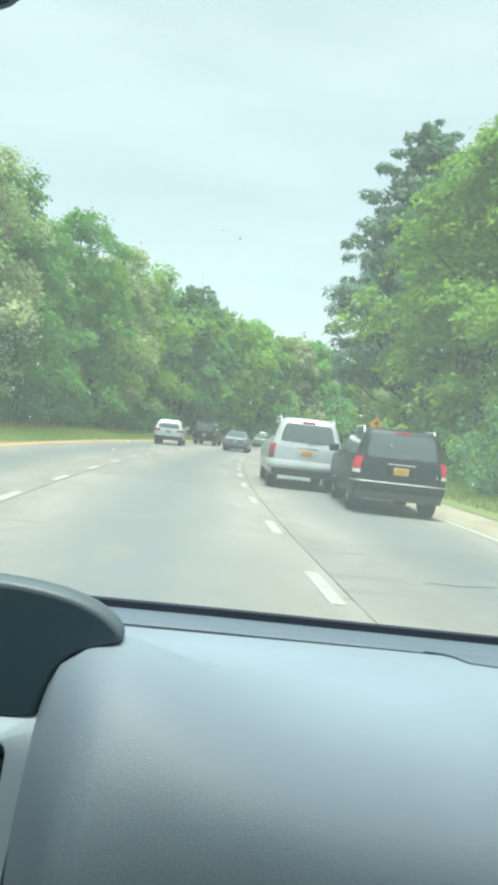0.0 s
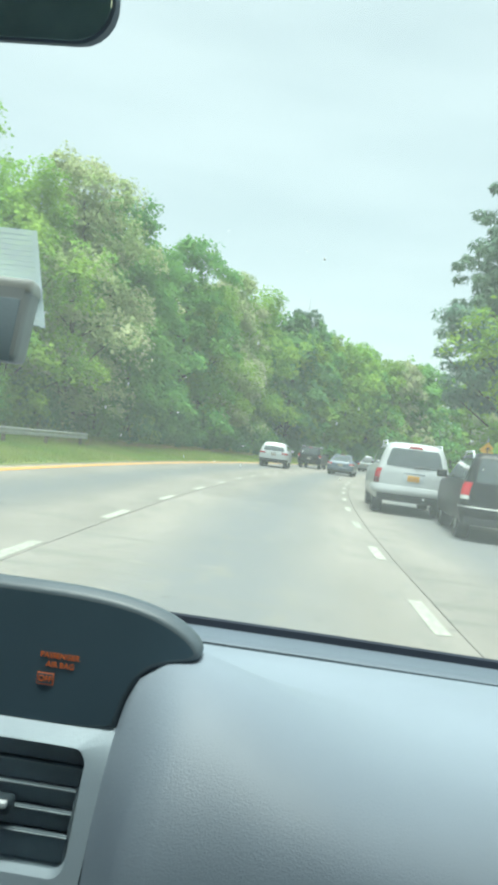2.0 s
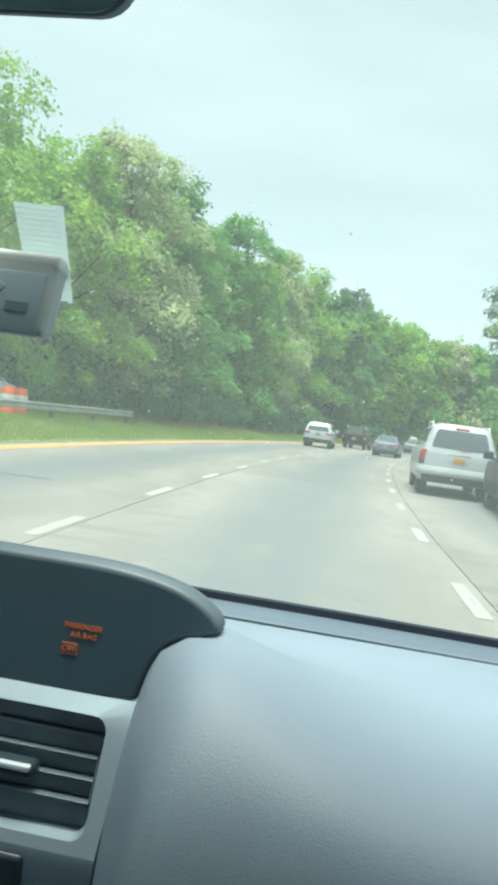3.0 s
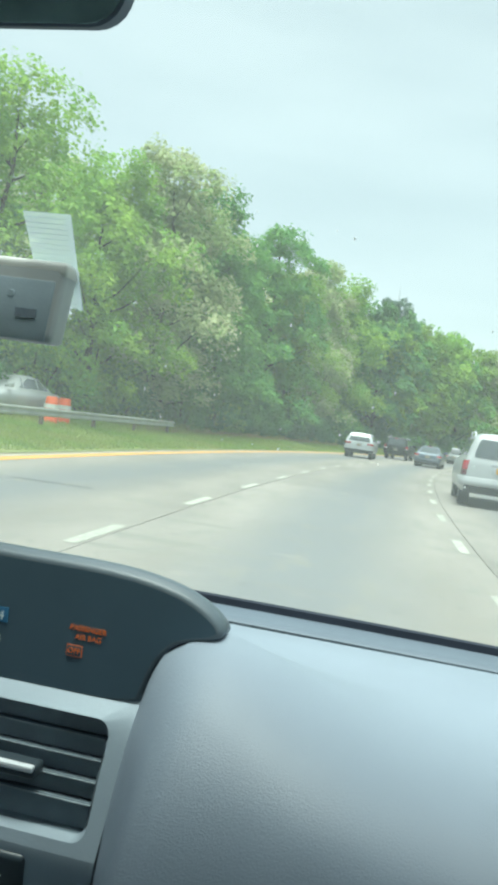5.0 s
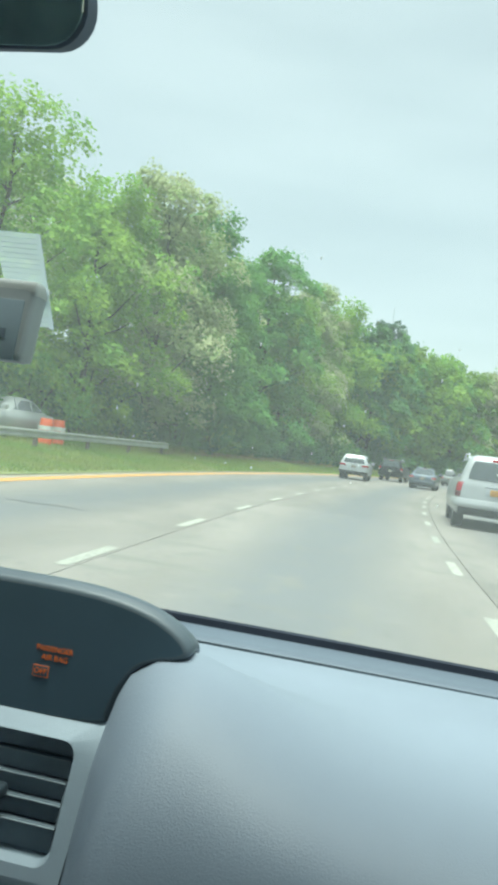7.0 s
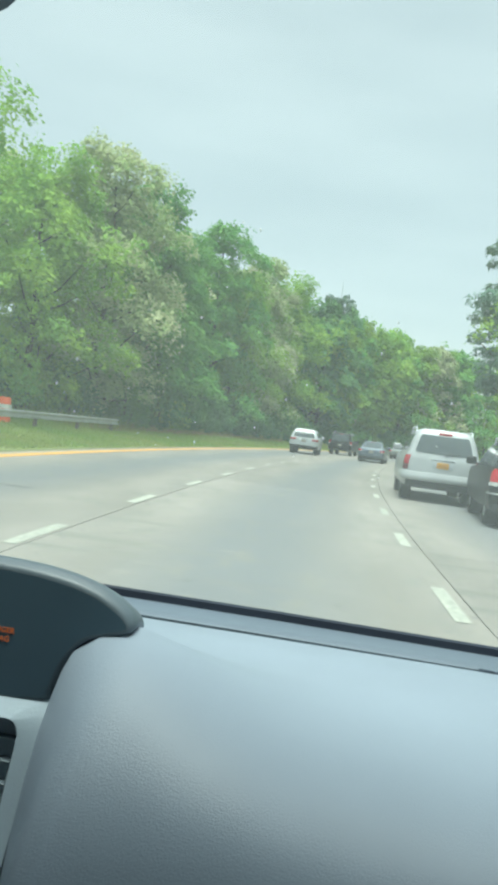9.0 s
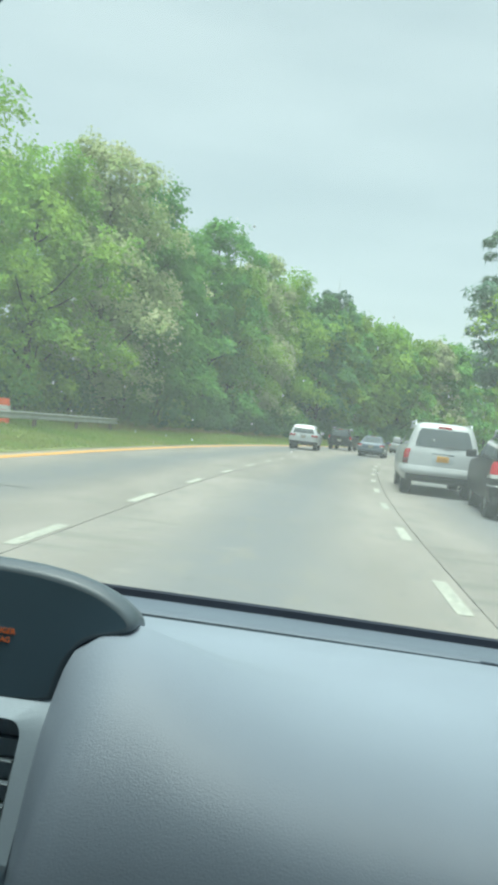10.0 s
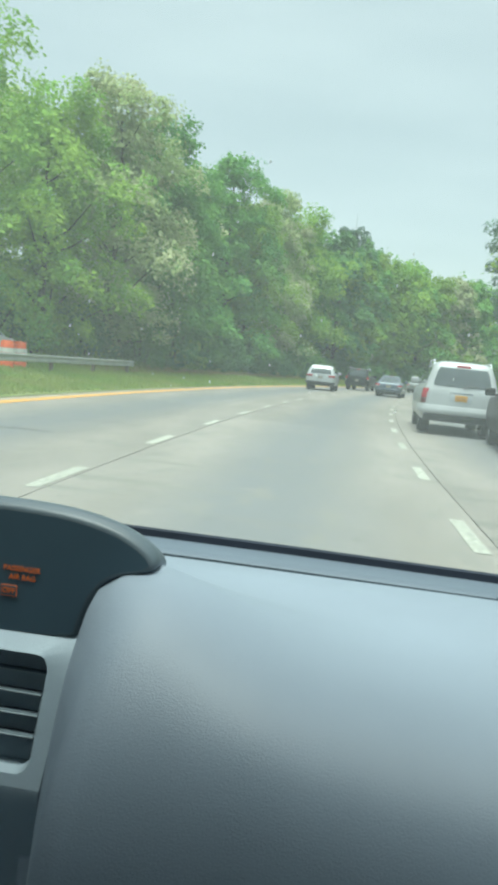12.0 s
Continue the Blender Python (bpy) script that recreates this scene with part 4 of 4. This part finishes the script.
# ------------------------------------------------------------------ our car: dashboard
dash = thing("dashboard", "grey grained plastic dashboard with hooded display and air vent", "dashboard", pose(0, 0, 0))
PROFILE = [(0.9740, 1.030), (0.9735, 1.0385), (0.967, 1.0415), (0.90, 1.0475), (0.84, 1.050), (0.785, 1.045), (0.745, 1.037), (0.713, 1.024), (0.696, 1.005),
           (0.681, 0.98), (0.670, 0.95), (0.662, 0.915), (0.657, 0.875), (0.654, 0.83), (0.652, 0.78), (0.652, 0.70)]
FULLER = [(0.9740, 1.030), (0.9735, 1.0385), (0.967, 1.0415), (0.90, 1.0440), (0.84, 1.0430), (0.78, 1.0405), (0.72, 1.0362), (0.66, 1.0290), (0.61, 1.0175),
          (0.570, 1.000), (0.542, 0.977), (0.523, 0.946), (0.511, 0.905), (0.503, 0.855), (0.499, 0.79), (0.498, 0.70)]
rows = []
XS = [-0.192, -0.1815, -0.1805, -0.1785, -0.1755, -0.172, -0.165, -0.153, -0.14, -0.125, -0.11, -0.097, -0.085, -0.07, -0.055, -0.035, -0.015, 0.005, 0.025, 0.05, 0.08, 0.11, 0.15, 0.2, 0.3, 0.4, 0.5, 0.6, 0.72]
for x in XS:
    e = max(0.0, min(1.0, (x + 0.1815) / 0.012))
    drop = 0.009 * (1 - math.sqrt(1 - (1 - e) ** 2)) if e < 1 else 0
    back = 0.03 * max(0, x - 0.2)
    # the pad swells up to the end of the visor, and its seam leans a little towards the bottom
    swell = float(np.interp(x, [-0.182, -0.176, -0.165, -0.14, -0.105, -0.06, -0.015, 0.04, 0.12, 0.20], [0.004, 0.022, 0.044, 0.060, 0.063, 0.051, 0.035, 0.019, 0.006, 0.0]))
    row = []
    ease = max(0.0, min(1.0, (x + 0.1815) / 0.22))
    ease = ease * ease * (3 - 2 * ease)
    for (ya, za), (yb, zb) in zip(PROFILE, FULLER):
        near = max(0.0, min(1.0, (0.85 - ya) / 0.13)) * max(0.0, min(1.0, (za - 0.74) / 0.26))
        near = near * near * (3 - 2 * near)
        ya -= float(np.interp(x, [-0.178, -0.125, -0.03, 0.10], [0.0, 1.0, 0.9, 0.30])) * max(0.0, min(0.16, 1.12 * (1.037 - za)))
        y, z = ya + (yb - ya) * ease, za + (zb - za) * ease
        row.append((x - 0.064 * max(0, 1.02 - z) * max(0.0, 1 - (x + 0.1815) / 0.2), y + drop - back * 0.4, z - drop * 0.5 + swell * near))
    rows.append(row)
part("passenger_pad", grid_mesh(rows), DASH, dash, "grey grained passenger dash pad", crease=180)
# strip below the glass, groove, and black cowl edge
ACROSS = (-0.75, -0.4, -0.2, 0, 0.2, 0.4, 0.72)
rows = [[(x, 1.062 - 0.03 * max(0, x), 1.041), (x, 1.0 - 0.025 * max(0, x), 1.0440), (x, 0.981 - 0.02 * max(0, x), 1.0440), (x, 0.9775 - 0.02 * max(0, x), 1.0420)] for x in ACROSS]
part("defroster_trim", grid_mesh(rows), DASH_STRIP, dash, "smooth blue-grey trim below the windscreen")
rows = [[(x, 0.9775 - 0.02 * max(0, x), 1.0420), (x, 0.9770 - 0.02 * max(0, x), 1.026), (x, 0.969 - 0.02 * max(0, x), 1.026)] for x in ACROSS]
part("groove", grid_mesh(rows), VISOR, dash)
# beyond the groove's end the trim widens over the pad with a rounded corner
rows = []
for x, y in ((0.262, 0.9722), (0.276, 0.9700), (0.284, 0.9660), (0.292, 0.9600), (0.299, 0.9510), (0.304, 0.9400), (0.309, 0.9320), (0.34, 0.9250), (0.50, 0.9150), (0.72, 0.9050)):
    lift = 0.0012 * min(1.0, (x - 0.262) / 0.03)
    rows.append([(x, 0.982 - 0.02 * x, 1.0442), (x, (y + 0.982 - 0.02 * x) / 2, 1.0442 + lift), (x, y + 0.002, 1.0442 + lift), (x, y, 1.0436 + lift), (x, y, 1.0420)])
part("corner_trim", grid_mesh(rows), DASH_STRIP, dash, "smooth trim end with a rounded corner")
rows = [[(x, 1.062 - 0.03 * max(0, x), 1.035), (x, 1.063 - 0.03 * max(0, x), 1.0505), (x, 1.068 - 0.03 * max(0, x), 1.0525), (x, 1.084 - 0.03 * max(0, x), 1.049), (x, 1.086 - 0.03 * max(0, x), 1.0)] for x in (-0.75, -0.4, -0.2, 0, 0.2, 0.4, 0.72)]
part("cowl_edge", grid_mesh(rows), COWL, dash, "black edge at the foot of the windscreen")

# visor over the display: one rounded shell whose end tapers to a blunt tip, with the dark face set into it
VC = -0.42
BROW = [(0.0, 1.145), (0.11, 1.145), (0.15, 1.1455), (0.19, 1.145), (0.225, 1.1425), (0.260, 1.1360), (0.285, 1.1265), (0.303, 1.1140), (0.3105, 1.1025), (0.3090, 1.0935),
        (0.3010, 1.0880), (0.288, 1.0845), (0.274, 1.0805), (0.262, 1.0740), (0.250, 1.0560), (0.242, 1.0300), (0.237, 1.0100), (0.10, 1.0080), (0.0, 1.0080)]


def rounded_line(pts, times=2):
    for _ in range(times):
        out_pts = [pts[0]]
        for (ax, az), (bx, bz) in zip(pts, pts[1:]):
            out_pts += [(ax * 0.75 + bx * 0.25, az * 0.75 + bz * 0.25), (ax * 0.25 + bx * 0.75, az * 0.25 + bz * 0.75)]
        pts = out_pts + [pts[-1]]
    return pts


half = rounded_line(BROW)
ring = [(VC + x, z) for x, z in half] + [(VC - x, z) for x, z in half[-2:0:-1]]


def visor_ring(y, inset, scale=1.0, squash=1.0, brow=0.0):
    """The shell's outline, drawn in by inset, and along its upper edge by brow more."""
    out_ring = []
    k = len(ring)
    for i, (x, z) in enumerate(ring):
        (ax, az), (bx, bz) = ring[i - 1], ring[(i + 1) % k]
        tx, tz = bx - ax, bz - az
        d = math.hypot(tx, tz) or 1.0
        nx, nz = -tz / d, tx / d
        pull = inset + brow * max(0.0, min(1.0, (z - 1.094) / 0.03)) * max(0.0, nz) ** 0.3 if nz > 0 else inset
        out_ring.append((VC + (x - nx * pull - VC) * scale, y, 1.05 + (z - nz * pull - 1.05) * squash))
    return out_ring


FACE = 0.7090
rows = [visor_ring(FACE, 0.0070, brow=0.003), visor_ring(FACE + 0.0002, 0.0060, brow=0.0025), visor_ring(FACE + 0.0014, 0.0042, brow=0.001), visor_ring(FACE + 0.004, 0.0022, brow=0.002),
        visor_ring(FACE + 0.0075, 0.0008, brow=0.0012), visor_ring(FACE + 0.012, 0.0, brow=0.0003), visor_ring(0.729, 0.0, 0.999, 0.99),
        visor_ring(0.742, 0.0, 0.995, 0.94), visor_ring(0.77, 0.0, 0.985, 0.79), visor_ring(0.81, 0.0, 0.96, 0.52), visor_ring(0.86, 0.0, 0.92, 0.1), visor_ring(0.93, 0.0, 0.9, -0.3)]
part("visor", grid_mesh(rows, True), VISOR, dash, "dark curved visor over the display", crease=180)
bm = bmesh.new()
bm.faces.new([bm.verts.new(p) for p in visor_ring(FACE, 0.0070, brow=0.003)])
bmesh.ops.triangulate(bm, faces=bm.faces[:])
disp = part("display", bm, SCREEN, dash, "black display face below the visor", smooth=False)
for words, size, at, mat in (("PASSENGER", 0.0073, (-0.2430, 0.7084, 1.0785), AMBER), ("AIR BAG", 0.0073, (-0.2420, 0.7084, 1.0700), AMBER), ("OFF", 0.0076, (-0.2545, 0.7072, 1.0560), AMBER),
                             ("04", 0.0125, (-0.3385, 0.7074, 1.0765), PALE_TEXT), ("PG", 0.009, (-0.3385, 0.7084, 1.0530), PALE_TEXT), ("0", 0.016, (-0.3410, 0.7084, 1.0340), PALE_TEXT)):
    letters("lettering", words, size, mat, disp, at)
part("lamp_field", box((0.0160, 0.0008, 0.0110), (-0.2545, 0.7083, 1.0560)), AMBER, disp, "small amber warning field")
part("field_face", box((0.0146, 0.0008, 0.0096), (-0.2545, 0.7079, 1.0560)), SCREEN, disp, "dark face inside the amber outline")
part("display_field", box((0.05, 0.0008, 0.015), (-0.353, 0.7083, 1.0775)), BLUE_TEXT, disp, "blue display field")


# centre panel with vent
def panel_y(z):
    return 0.70 - (1.015 - max(min(z, 1.001), 0.885)) * 0.35 + max(0.0, 0.885 - z) * 0.12 + max(0.0, z - 1.001) * 1.0


def rounded(x0, x1, z0, z1, r, seg=5):
    pts = []
    for cx, cz, a0 in ((x1 - r, z0 + r, -90), (x1 - r, z1 - r, 0), (x0 + r, z1 - r, 90), (x0 + r, z0 + r, 180)):
        for k in range(seg + 1):
            a = radians(a0 + 90 * k / seg)
            pts.append((cx + r * math.cos(a), cz + r * math.sin(a)))
    return pts


def panel_bm():
    bm = bmesh.new()
    outer = [(-0.1884, 0.888), (-0.1855, 0.94), (-0.1835, 0.98), (-0.1826, 0.995), (-0.1820, 1.008), (-0.1812, 1.022), (-0.30, 1.0185), (-0.42, 1.016), (-0.66, 1.022), (-0.659, 1.001), (-0.657, 0.888)]
    inner = rounded(-0.62, -0.2025, 0.8985, 1.001, 0.014)
    lip = rounded(-0.617, -0.205, 0.9015, 0.9985, 0.012)
    loops = []
    for ring_pts in (outer, inner):
        vs = [bm.verts.new((x, panel_y(z), z)) for x, z in ring_pts]
        loops.append([bm.edges.new((a, b)) for a, b in zip(vs, vs[1:] + vs[:1])])
        if ring_pts is inner:
            iv = vs
    bmesh.ops.triangle_fill(bm, use_beauty=True, edges=loops[0] + loops[1])
    deep = [bm.verts.new((x, panel_y(z) + 0.010, z)) for x, z in lip]
    for i in range(len(iv)):
        j = (i + 1) % len(iv)
        bm.faces.new((iv[i], iv[j], deep[j], deep[i]))
    # the panel bends and falls steeper below the vent
    absorb(bm, grid_mesh([[(x, panel_y(z), z) for x in (-0.657, -0.42, -0.1884 - (0.888 - z) * 0.05)] for z in (0.888, 0.882, 0.87, 0.84, 0.78, 0.70)]))
    return bm


part("seam", grid_mesh([[(x - 0.05 * max(0, 1.02 - z), panel_y(z) + 0.014, z) for x in (-0.205, -0.170)] for z in (1.03, 0.95, 0.85, 0.70)]), VISOR, dash)
part("centre_panel", panel_bm(), PANEL, dash, "satin grey centre panel", crease=50)
vent = part("air_vent", grid_mesh([[(x, panel_y(z) + d, z) for x in (-0.63, -0.200)] for z, d in ((1.003, 0.012), (1.0, 0.034), (0.895, 0.034), (0.893, 0.012))]), VENT_DARK, dash, "black air vent")
part("vent_wall", grid_mesh([[(-0.2025, panel_y(z) + 0.01, z), (-0.2005, panel_y(z) + 0.042, z)] for z in (1.0, 0.893)]), VENT_DARK, vent)
for i in range(4):
    z = 0.982 - 0.0185 * i
    slat = part("slat", box((0.40, 0.024, 0.0020), (-0.4085, panel_y(z) + 0.026, z - 0.006), 0.0008, Matrix.Rotation(radians(-17), 3, "X")), MATTE, vent)
    part("slat_edge", box((0.40, 0.0014, 0.0011), (-0.4085, panel_y(z) + 0.0135, z - 0.003), 0.0005), SLAT, slat, "thin bright front edge")
part("vent_knob", box((0.09, 0.022, 0.013), (-0.307, panel_y(0.948) + 0.004, 0.947), 0.005, None, 3), KNOB, vent, "black and chrome vent slider")
part("knob_trim", box((0.087, 0.008, 0.006), (-0.307, panel_y(0.948) - 0.0065, 0.9515), 0.0025), SATIN, vent, "chrome strip on the vent slider")
button = part("button", box((0.09, 0.01, 0.05), (-0.299, panel_y(0.855) + 0.001, 0.855), 0.006, Matrix.Rotation(radians(7), 3, "X"), 3), KNOB, dash, "black button")
letters("lettering", "BACK", 0.0075, PALE_TEXT, button, (-0.2760, panel_y(0.850) - 0.0080, 0.846))
letters("lettering", "–", 0.014, PALE_TEXT, button, (-0.2760, panel_y(0.866) - 0.0085, 0.861))

# windscreen
def glass_y(z):
    return 1.100 - (z - 1.045) * 0.83


rows = [[(x, glass_y(z) - 0.10 * (x / 0.8) ** 2, z) for x in (-1.25, -1.0, -0.7, -0.42, 0, 0.3, 0.55, 0.72)] for z in (1.02, 1.2, 1.4, 1.6, 1.78)]
screen = part("windscreen", grid_mesh(rows), WINDSCREEN)
screen.visible_shadow = False
tagged(screen, "sloping windscreen with a milky glare veil and small stone chips", "windscreen", kind="structure")
chip_rnd = random.Random(4)
chip_bm = bmesh.new()
for i in range(44):
    x, z = chip_rnd.uniform(-0.28, 0.3), chip_rnd.uniform(1.25, 1.5)
    r = chip_rnd.uniform(0.0005, 0.0012)
    sub = bmesh.new()
    bmesh.ops.create_icosphere(sub, subdivisions=1, radius=r)
    bmesh.ops.scale(sub, vec=(1, 0.4, chip_rnd.uniform(1, 2.2)), verts=sub.verts)
    bmesh.ops.translate(sub, vec=(x, glass_y(z) - 0.10 * (x / 0.8) ** 2 - 0.003, z), verts=sub.verts)
    absorb(chip_bm, sub)
part("stone_chips", chip_bm, CHIP, screen, "tiny white chips in the glass")

# rear-view mirror
mir = thing("rear_view_mirror", "dark oblong rear-view mirror hanging from the windscreen", "mirror", pose(-0.332, 0.505, 1.597, 23, -5.5, 8))


def oblong(w, h, r, y0, y1, bev):
    rows = []
    for y, o in ((y0, bev), (y0 - 0.0 + bev * 0.6, 0.0), (y1 - bev, 0.0), (y1, bev * 1.6)):
        rows.append([(x, y, z) for x, z in rounded(-w / 2 + o, w / 2 - o, -h / 2 + o, h / 2 - o, r, 6)])
    bm = grid_mesh(rows, True)
    bm.verts.ensure_lookup_table()
    k = len(rows[0])
    bm.faces.new([bm.verts[i] for i in range(k)])
    bm.faces.new([bm.verts[3 * k + i] for i in range(k)])
    return bm


part("housing", oblong(0.25, 0.078, 0.03, -0.014, 0.024, 0.006), HOUSING, mir, "black mirror housing")
part("mirror_glass", oblong(0.2465, 0.0745, 0.029, -0.0165, -0.0142, 0.0006), MIRROR, mir, "silvered mirror glass", smooth=False)
part("stalk", tube([(0, 0.02, 0.02), (0, 0.05, 0.07), (0, 0.068, 0.12)], [0.012, 0.010, 0.016], 8), VISOR, mir, "black mirror stalk")

# toll tag on its mounting strip
tag = thing("toll_tag", "grey plastic toll tag stuck to the windscreen", "toll tag", pose(-0.387, 0.730, 1.386, 0, 0, 3))
bm = box((0.135, 0.034, 0.080), (0, 0, 0.005), 0.008, None, 3)
for v in bm.verts:
    if v.co.z < 0:
        v.co.x *= 0.90
part("tag_case", bm, TAG_LIGHT, tag)
bm = box((0.126, 0.004, 0.061), (-0.005, -0.0160, -0.004), 0.0018, None, 2)
for v in bm.verts:
    if v.co.z < 0:
        v.co.x *= 0.92
part("tag_face", bm, TAG_GREY, tag, "blue-grey front face")
bm = box((0.1365, 0.036, 0.016), (0, 0.001, 0.039), 0.006, None, 3)
part("tag_top", bm, TAG_WHITE, tag, "off-white upper rim")
part("tag_label", box((0.022, 0.001, 0.009), (0.031, -0.0186, -0.008), 0), DASH_STRIP, tag, "small black label")
part("tag_screw", tube([(0.013, -0.0175, 0.010), (0.013, -0.0186, 0.010)], [0.0042, 0.0036], 10), TAG_GREY, tag)
sticker = thing("mounting_strip", "translucent ribbed white strip on the windscreen", "strip", pose(-0.352, 0, 0))


def strip_right(z):
    return 0.0275 + (z - 1.395) * 0.06


heights = [1.395 + 0.00424 * i for i in range(20)]
part("strip_sheet", grid_mesh([[(-0.014, glass_y(z) - 0.040, z), (strip_right(z), glass_y(z) - 0.040, z)] for z in heights]), STRIP, sticker, "milky translucent sheet")
for z in heights:
    wide = strip_right(z) + 0.014
    part("rib", box((wide - 0.001, 0.0010, 0.0010), (strip_right(z) - wide / 2, glass_y(z) - 0.0412, z), 0.0004), STRIP, sticker, smooth=False)
rows = [[(strip_right(z), glass_y(z) - 0.041, z), (strip_right(z) + 0.005, glass_y(z) - 0.041, z)] for z in (1.394, 1.41, 1.44, 1.476)]
part("edge", thicken(grid_mesh(rows), 0.0012), STRIP, sticker, "bright clear edge")

# unseen cabin shell closing the place; blocks side light, bounces some onto the dash
cabin = thing("cabin", "unseen grey-lined car cabin shell with roof and doors round the camera", "car cabin", pose(0, 0, 0))
tagged(cabin, kind="structure")
part("roof", box((2.0, 2.57, 0.03), (-0.27, -0.87, 1.69), 0.008), HEADLINER, cabin, "grey fabric headliner", smooth=False)
part("windscreen_header", thicken(grid_mesh([[(-1.27, 0.40, 1.69), (0.74, 0.40, 1.69)], [(-1.27, 0.49, 1.79), (0.74, 0.49, 1.79)]]), 0.02), HEADLINER, cabin)
part("rear_wall", box((2.0, 0.04, 1.75), (-0.27, -2.15, 0.93), 0.008), UPHOLSTERY, cabin, smooth=False)
part("cabin_floor", box((2.0, 3.3, 0.04), (-0.27, -0.52, 0.22), 0.008), UPHOLSTERY, cabin, smooth=False)
for x in (-1.27, 0.74):
    part("door", box((0.05, 3.3, 1.04), (x, -0.52, 0.56), 0.01), UPHOLSTERY, cabin, smooth=False)
    part("roof_rail_lining", box((0.08, 2.5, 0.16), (x, -0.86, 1.60), 0.02), HEADLINER, cabin, smooth=False)
    for y in (-0.55, -2.0):
        part("pillar", box((0.06, 0.22, 0.62), (x, y, 1.385), 0.01), HEADLINER, cabin, smooth=False)
    part("windscreen_pillar", tube([(x, 1.12 - 0.1, 0.95), (x, 0.44, 1.80)], [0.045, 0.04], 8), HEADLINER, cabin)
part("bulkhead", box((2.0, 0.04, 0.95), (-0.27, 1.11, 0.53), 0.01), TRIM, cabin, smooth=False)

# ------------------------------------------------------------------ road: slabs and paint
road = thing("road", "old pale concrete highway, three lanes with dark joints", "road", pose(0, 0, 0))
tagged(road, kind="structure")
bed_rows = [[on_road(s, n, -0.035) for n in (YELLOW - 0.4, LEFT, RIGHT, EDGE + 0.4)] for s in S_STEPS]
part("road_bed", grid_mesh(bed_rows), BED, road)


def slab(s0, s1, n0, n1):
    steps = 4
    verts, uvs, faces = [], [], []
    for i in range(steps + 1):
        s = s0 + (s1 - s0) * i / steps
        for n, z in ((n0, -0.03), (n0, -0.003), (n0 + 0.006, 0.0), (n1 - 0.006, 0.0), (n1, -0.003), (n1, -0.03)):
            verts.append(on_road(s, n, z))
            uvs.append((n - (n0 + n1) / 2, s))
    for i in range(steps):
        for j in range(5):
            a = i * 6 + j
            faces.append((a, a + 1, a + 7, a + 6))
    me = bpy.data.meshes.new("slab")
    me.from_pydata(verts, [], faces)
    layer = me.uv_layers.new(name="lane")
    for loop in me.loops:
        layer.data[loop.index].uv = uvs[loop.vertex_index]
    return link_mesh("slab", me, CONCRETE, road)


for n0, n1, shift in ((YELLOW - 0.25, LEFT + 0.10, 3.0), (LEFT + 0.112, RIGHT + 0.17, 0.0), (RIGHT + 0.182, EDGE + 0.2, 7.0)):
    s = -12.0 + shift
    while s < 300:
        step = 15.0
        slab(s, s + step - 0.010, n0, n1)
        s += step


def stripe(name, s0, s1, n, width, mat, label):
    k = max(2, int((s1 - s0) / 2.5))
    rows = [[on_road(s0 + (s1 - s0) * i / k, n - width / 2, 0.005), on_road(s0 + (s1 - s0) * i / k, n + width / 2, 0.005)] for i in range(k + 1)]
    return part(name, grid_mesh(rows), mat, road, label)


for n, first in ((LEFT, 6.6), (RIGHT, 6.1)):
    s = first - 8.5
    while s < 150:
        stripe("lane_dash", s, s + 1.42, n, 0.14, WHITE_PAINT, "worn white lane dash")
        s += 4.25
crack_rnd = random.Random(21)
for i in range(16):
    s0 = 8.0 + 2.6 * i + crack_rnd.uniform(-0.8, 0.8)
    n0 = crack_rnd.choice((-4.8, -1.6, -0.6, 2.4, 3.6)) + crack_rnd.uniform(-0.6, 0.6)
    ln, wd = crack_rnd.uniform(0.5, 1.5), crack_rnd.uniform(0.02, 0.06)
    edge_a, edge_b = [], []
    for k in range(7):
        sk = s0 + 0.05 * math.sin(k * 1.7 + i) + 0.03 * k
        half = wd * (0.35 + 0.65 * math.sin(math.pi * (k + 0.5) / 7)) * crack_rnd.uniform(0.7, 1.2) / 2
        edge_a.append(on_road(sk - half, n0 + ln * k / 6, 0.0045))
        edge_b.append(on_road(sk + half, n0 + ln * k / 6, 0.0045))
    part("crack", grid_mesh([edge_a, edge_b]), TAR, road, "dark tar-filled crack")
stripe("edge_line", -10, 300, YELLOW, 0.36, YELLOW_PAINT, "worn yellow edge line")
stripe("edge_line", -10, 300, EDGE, 0.14, WHITE_PAINT, "white edge line")
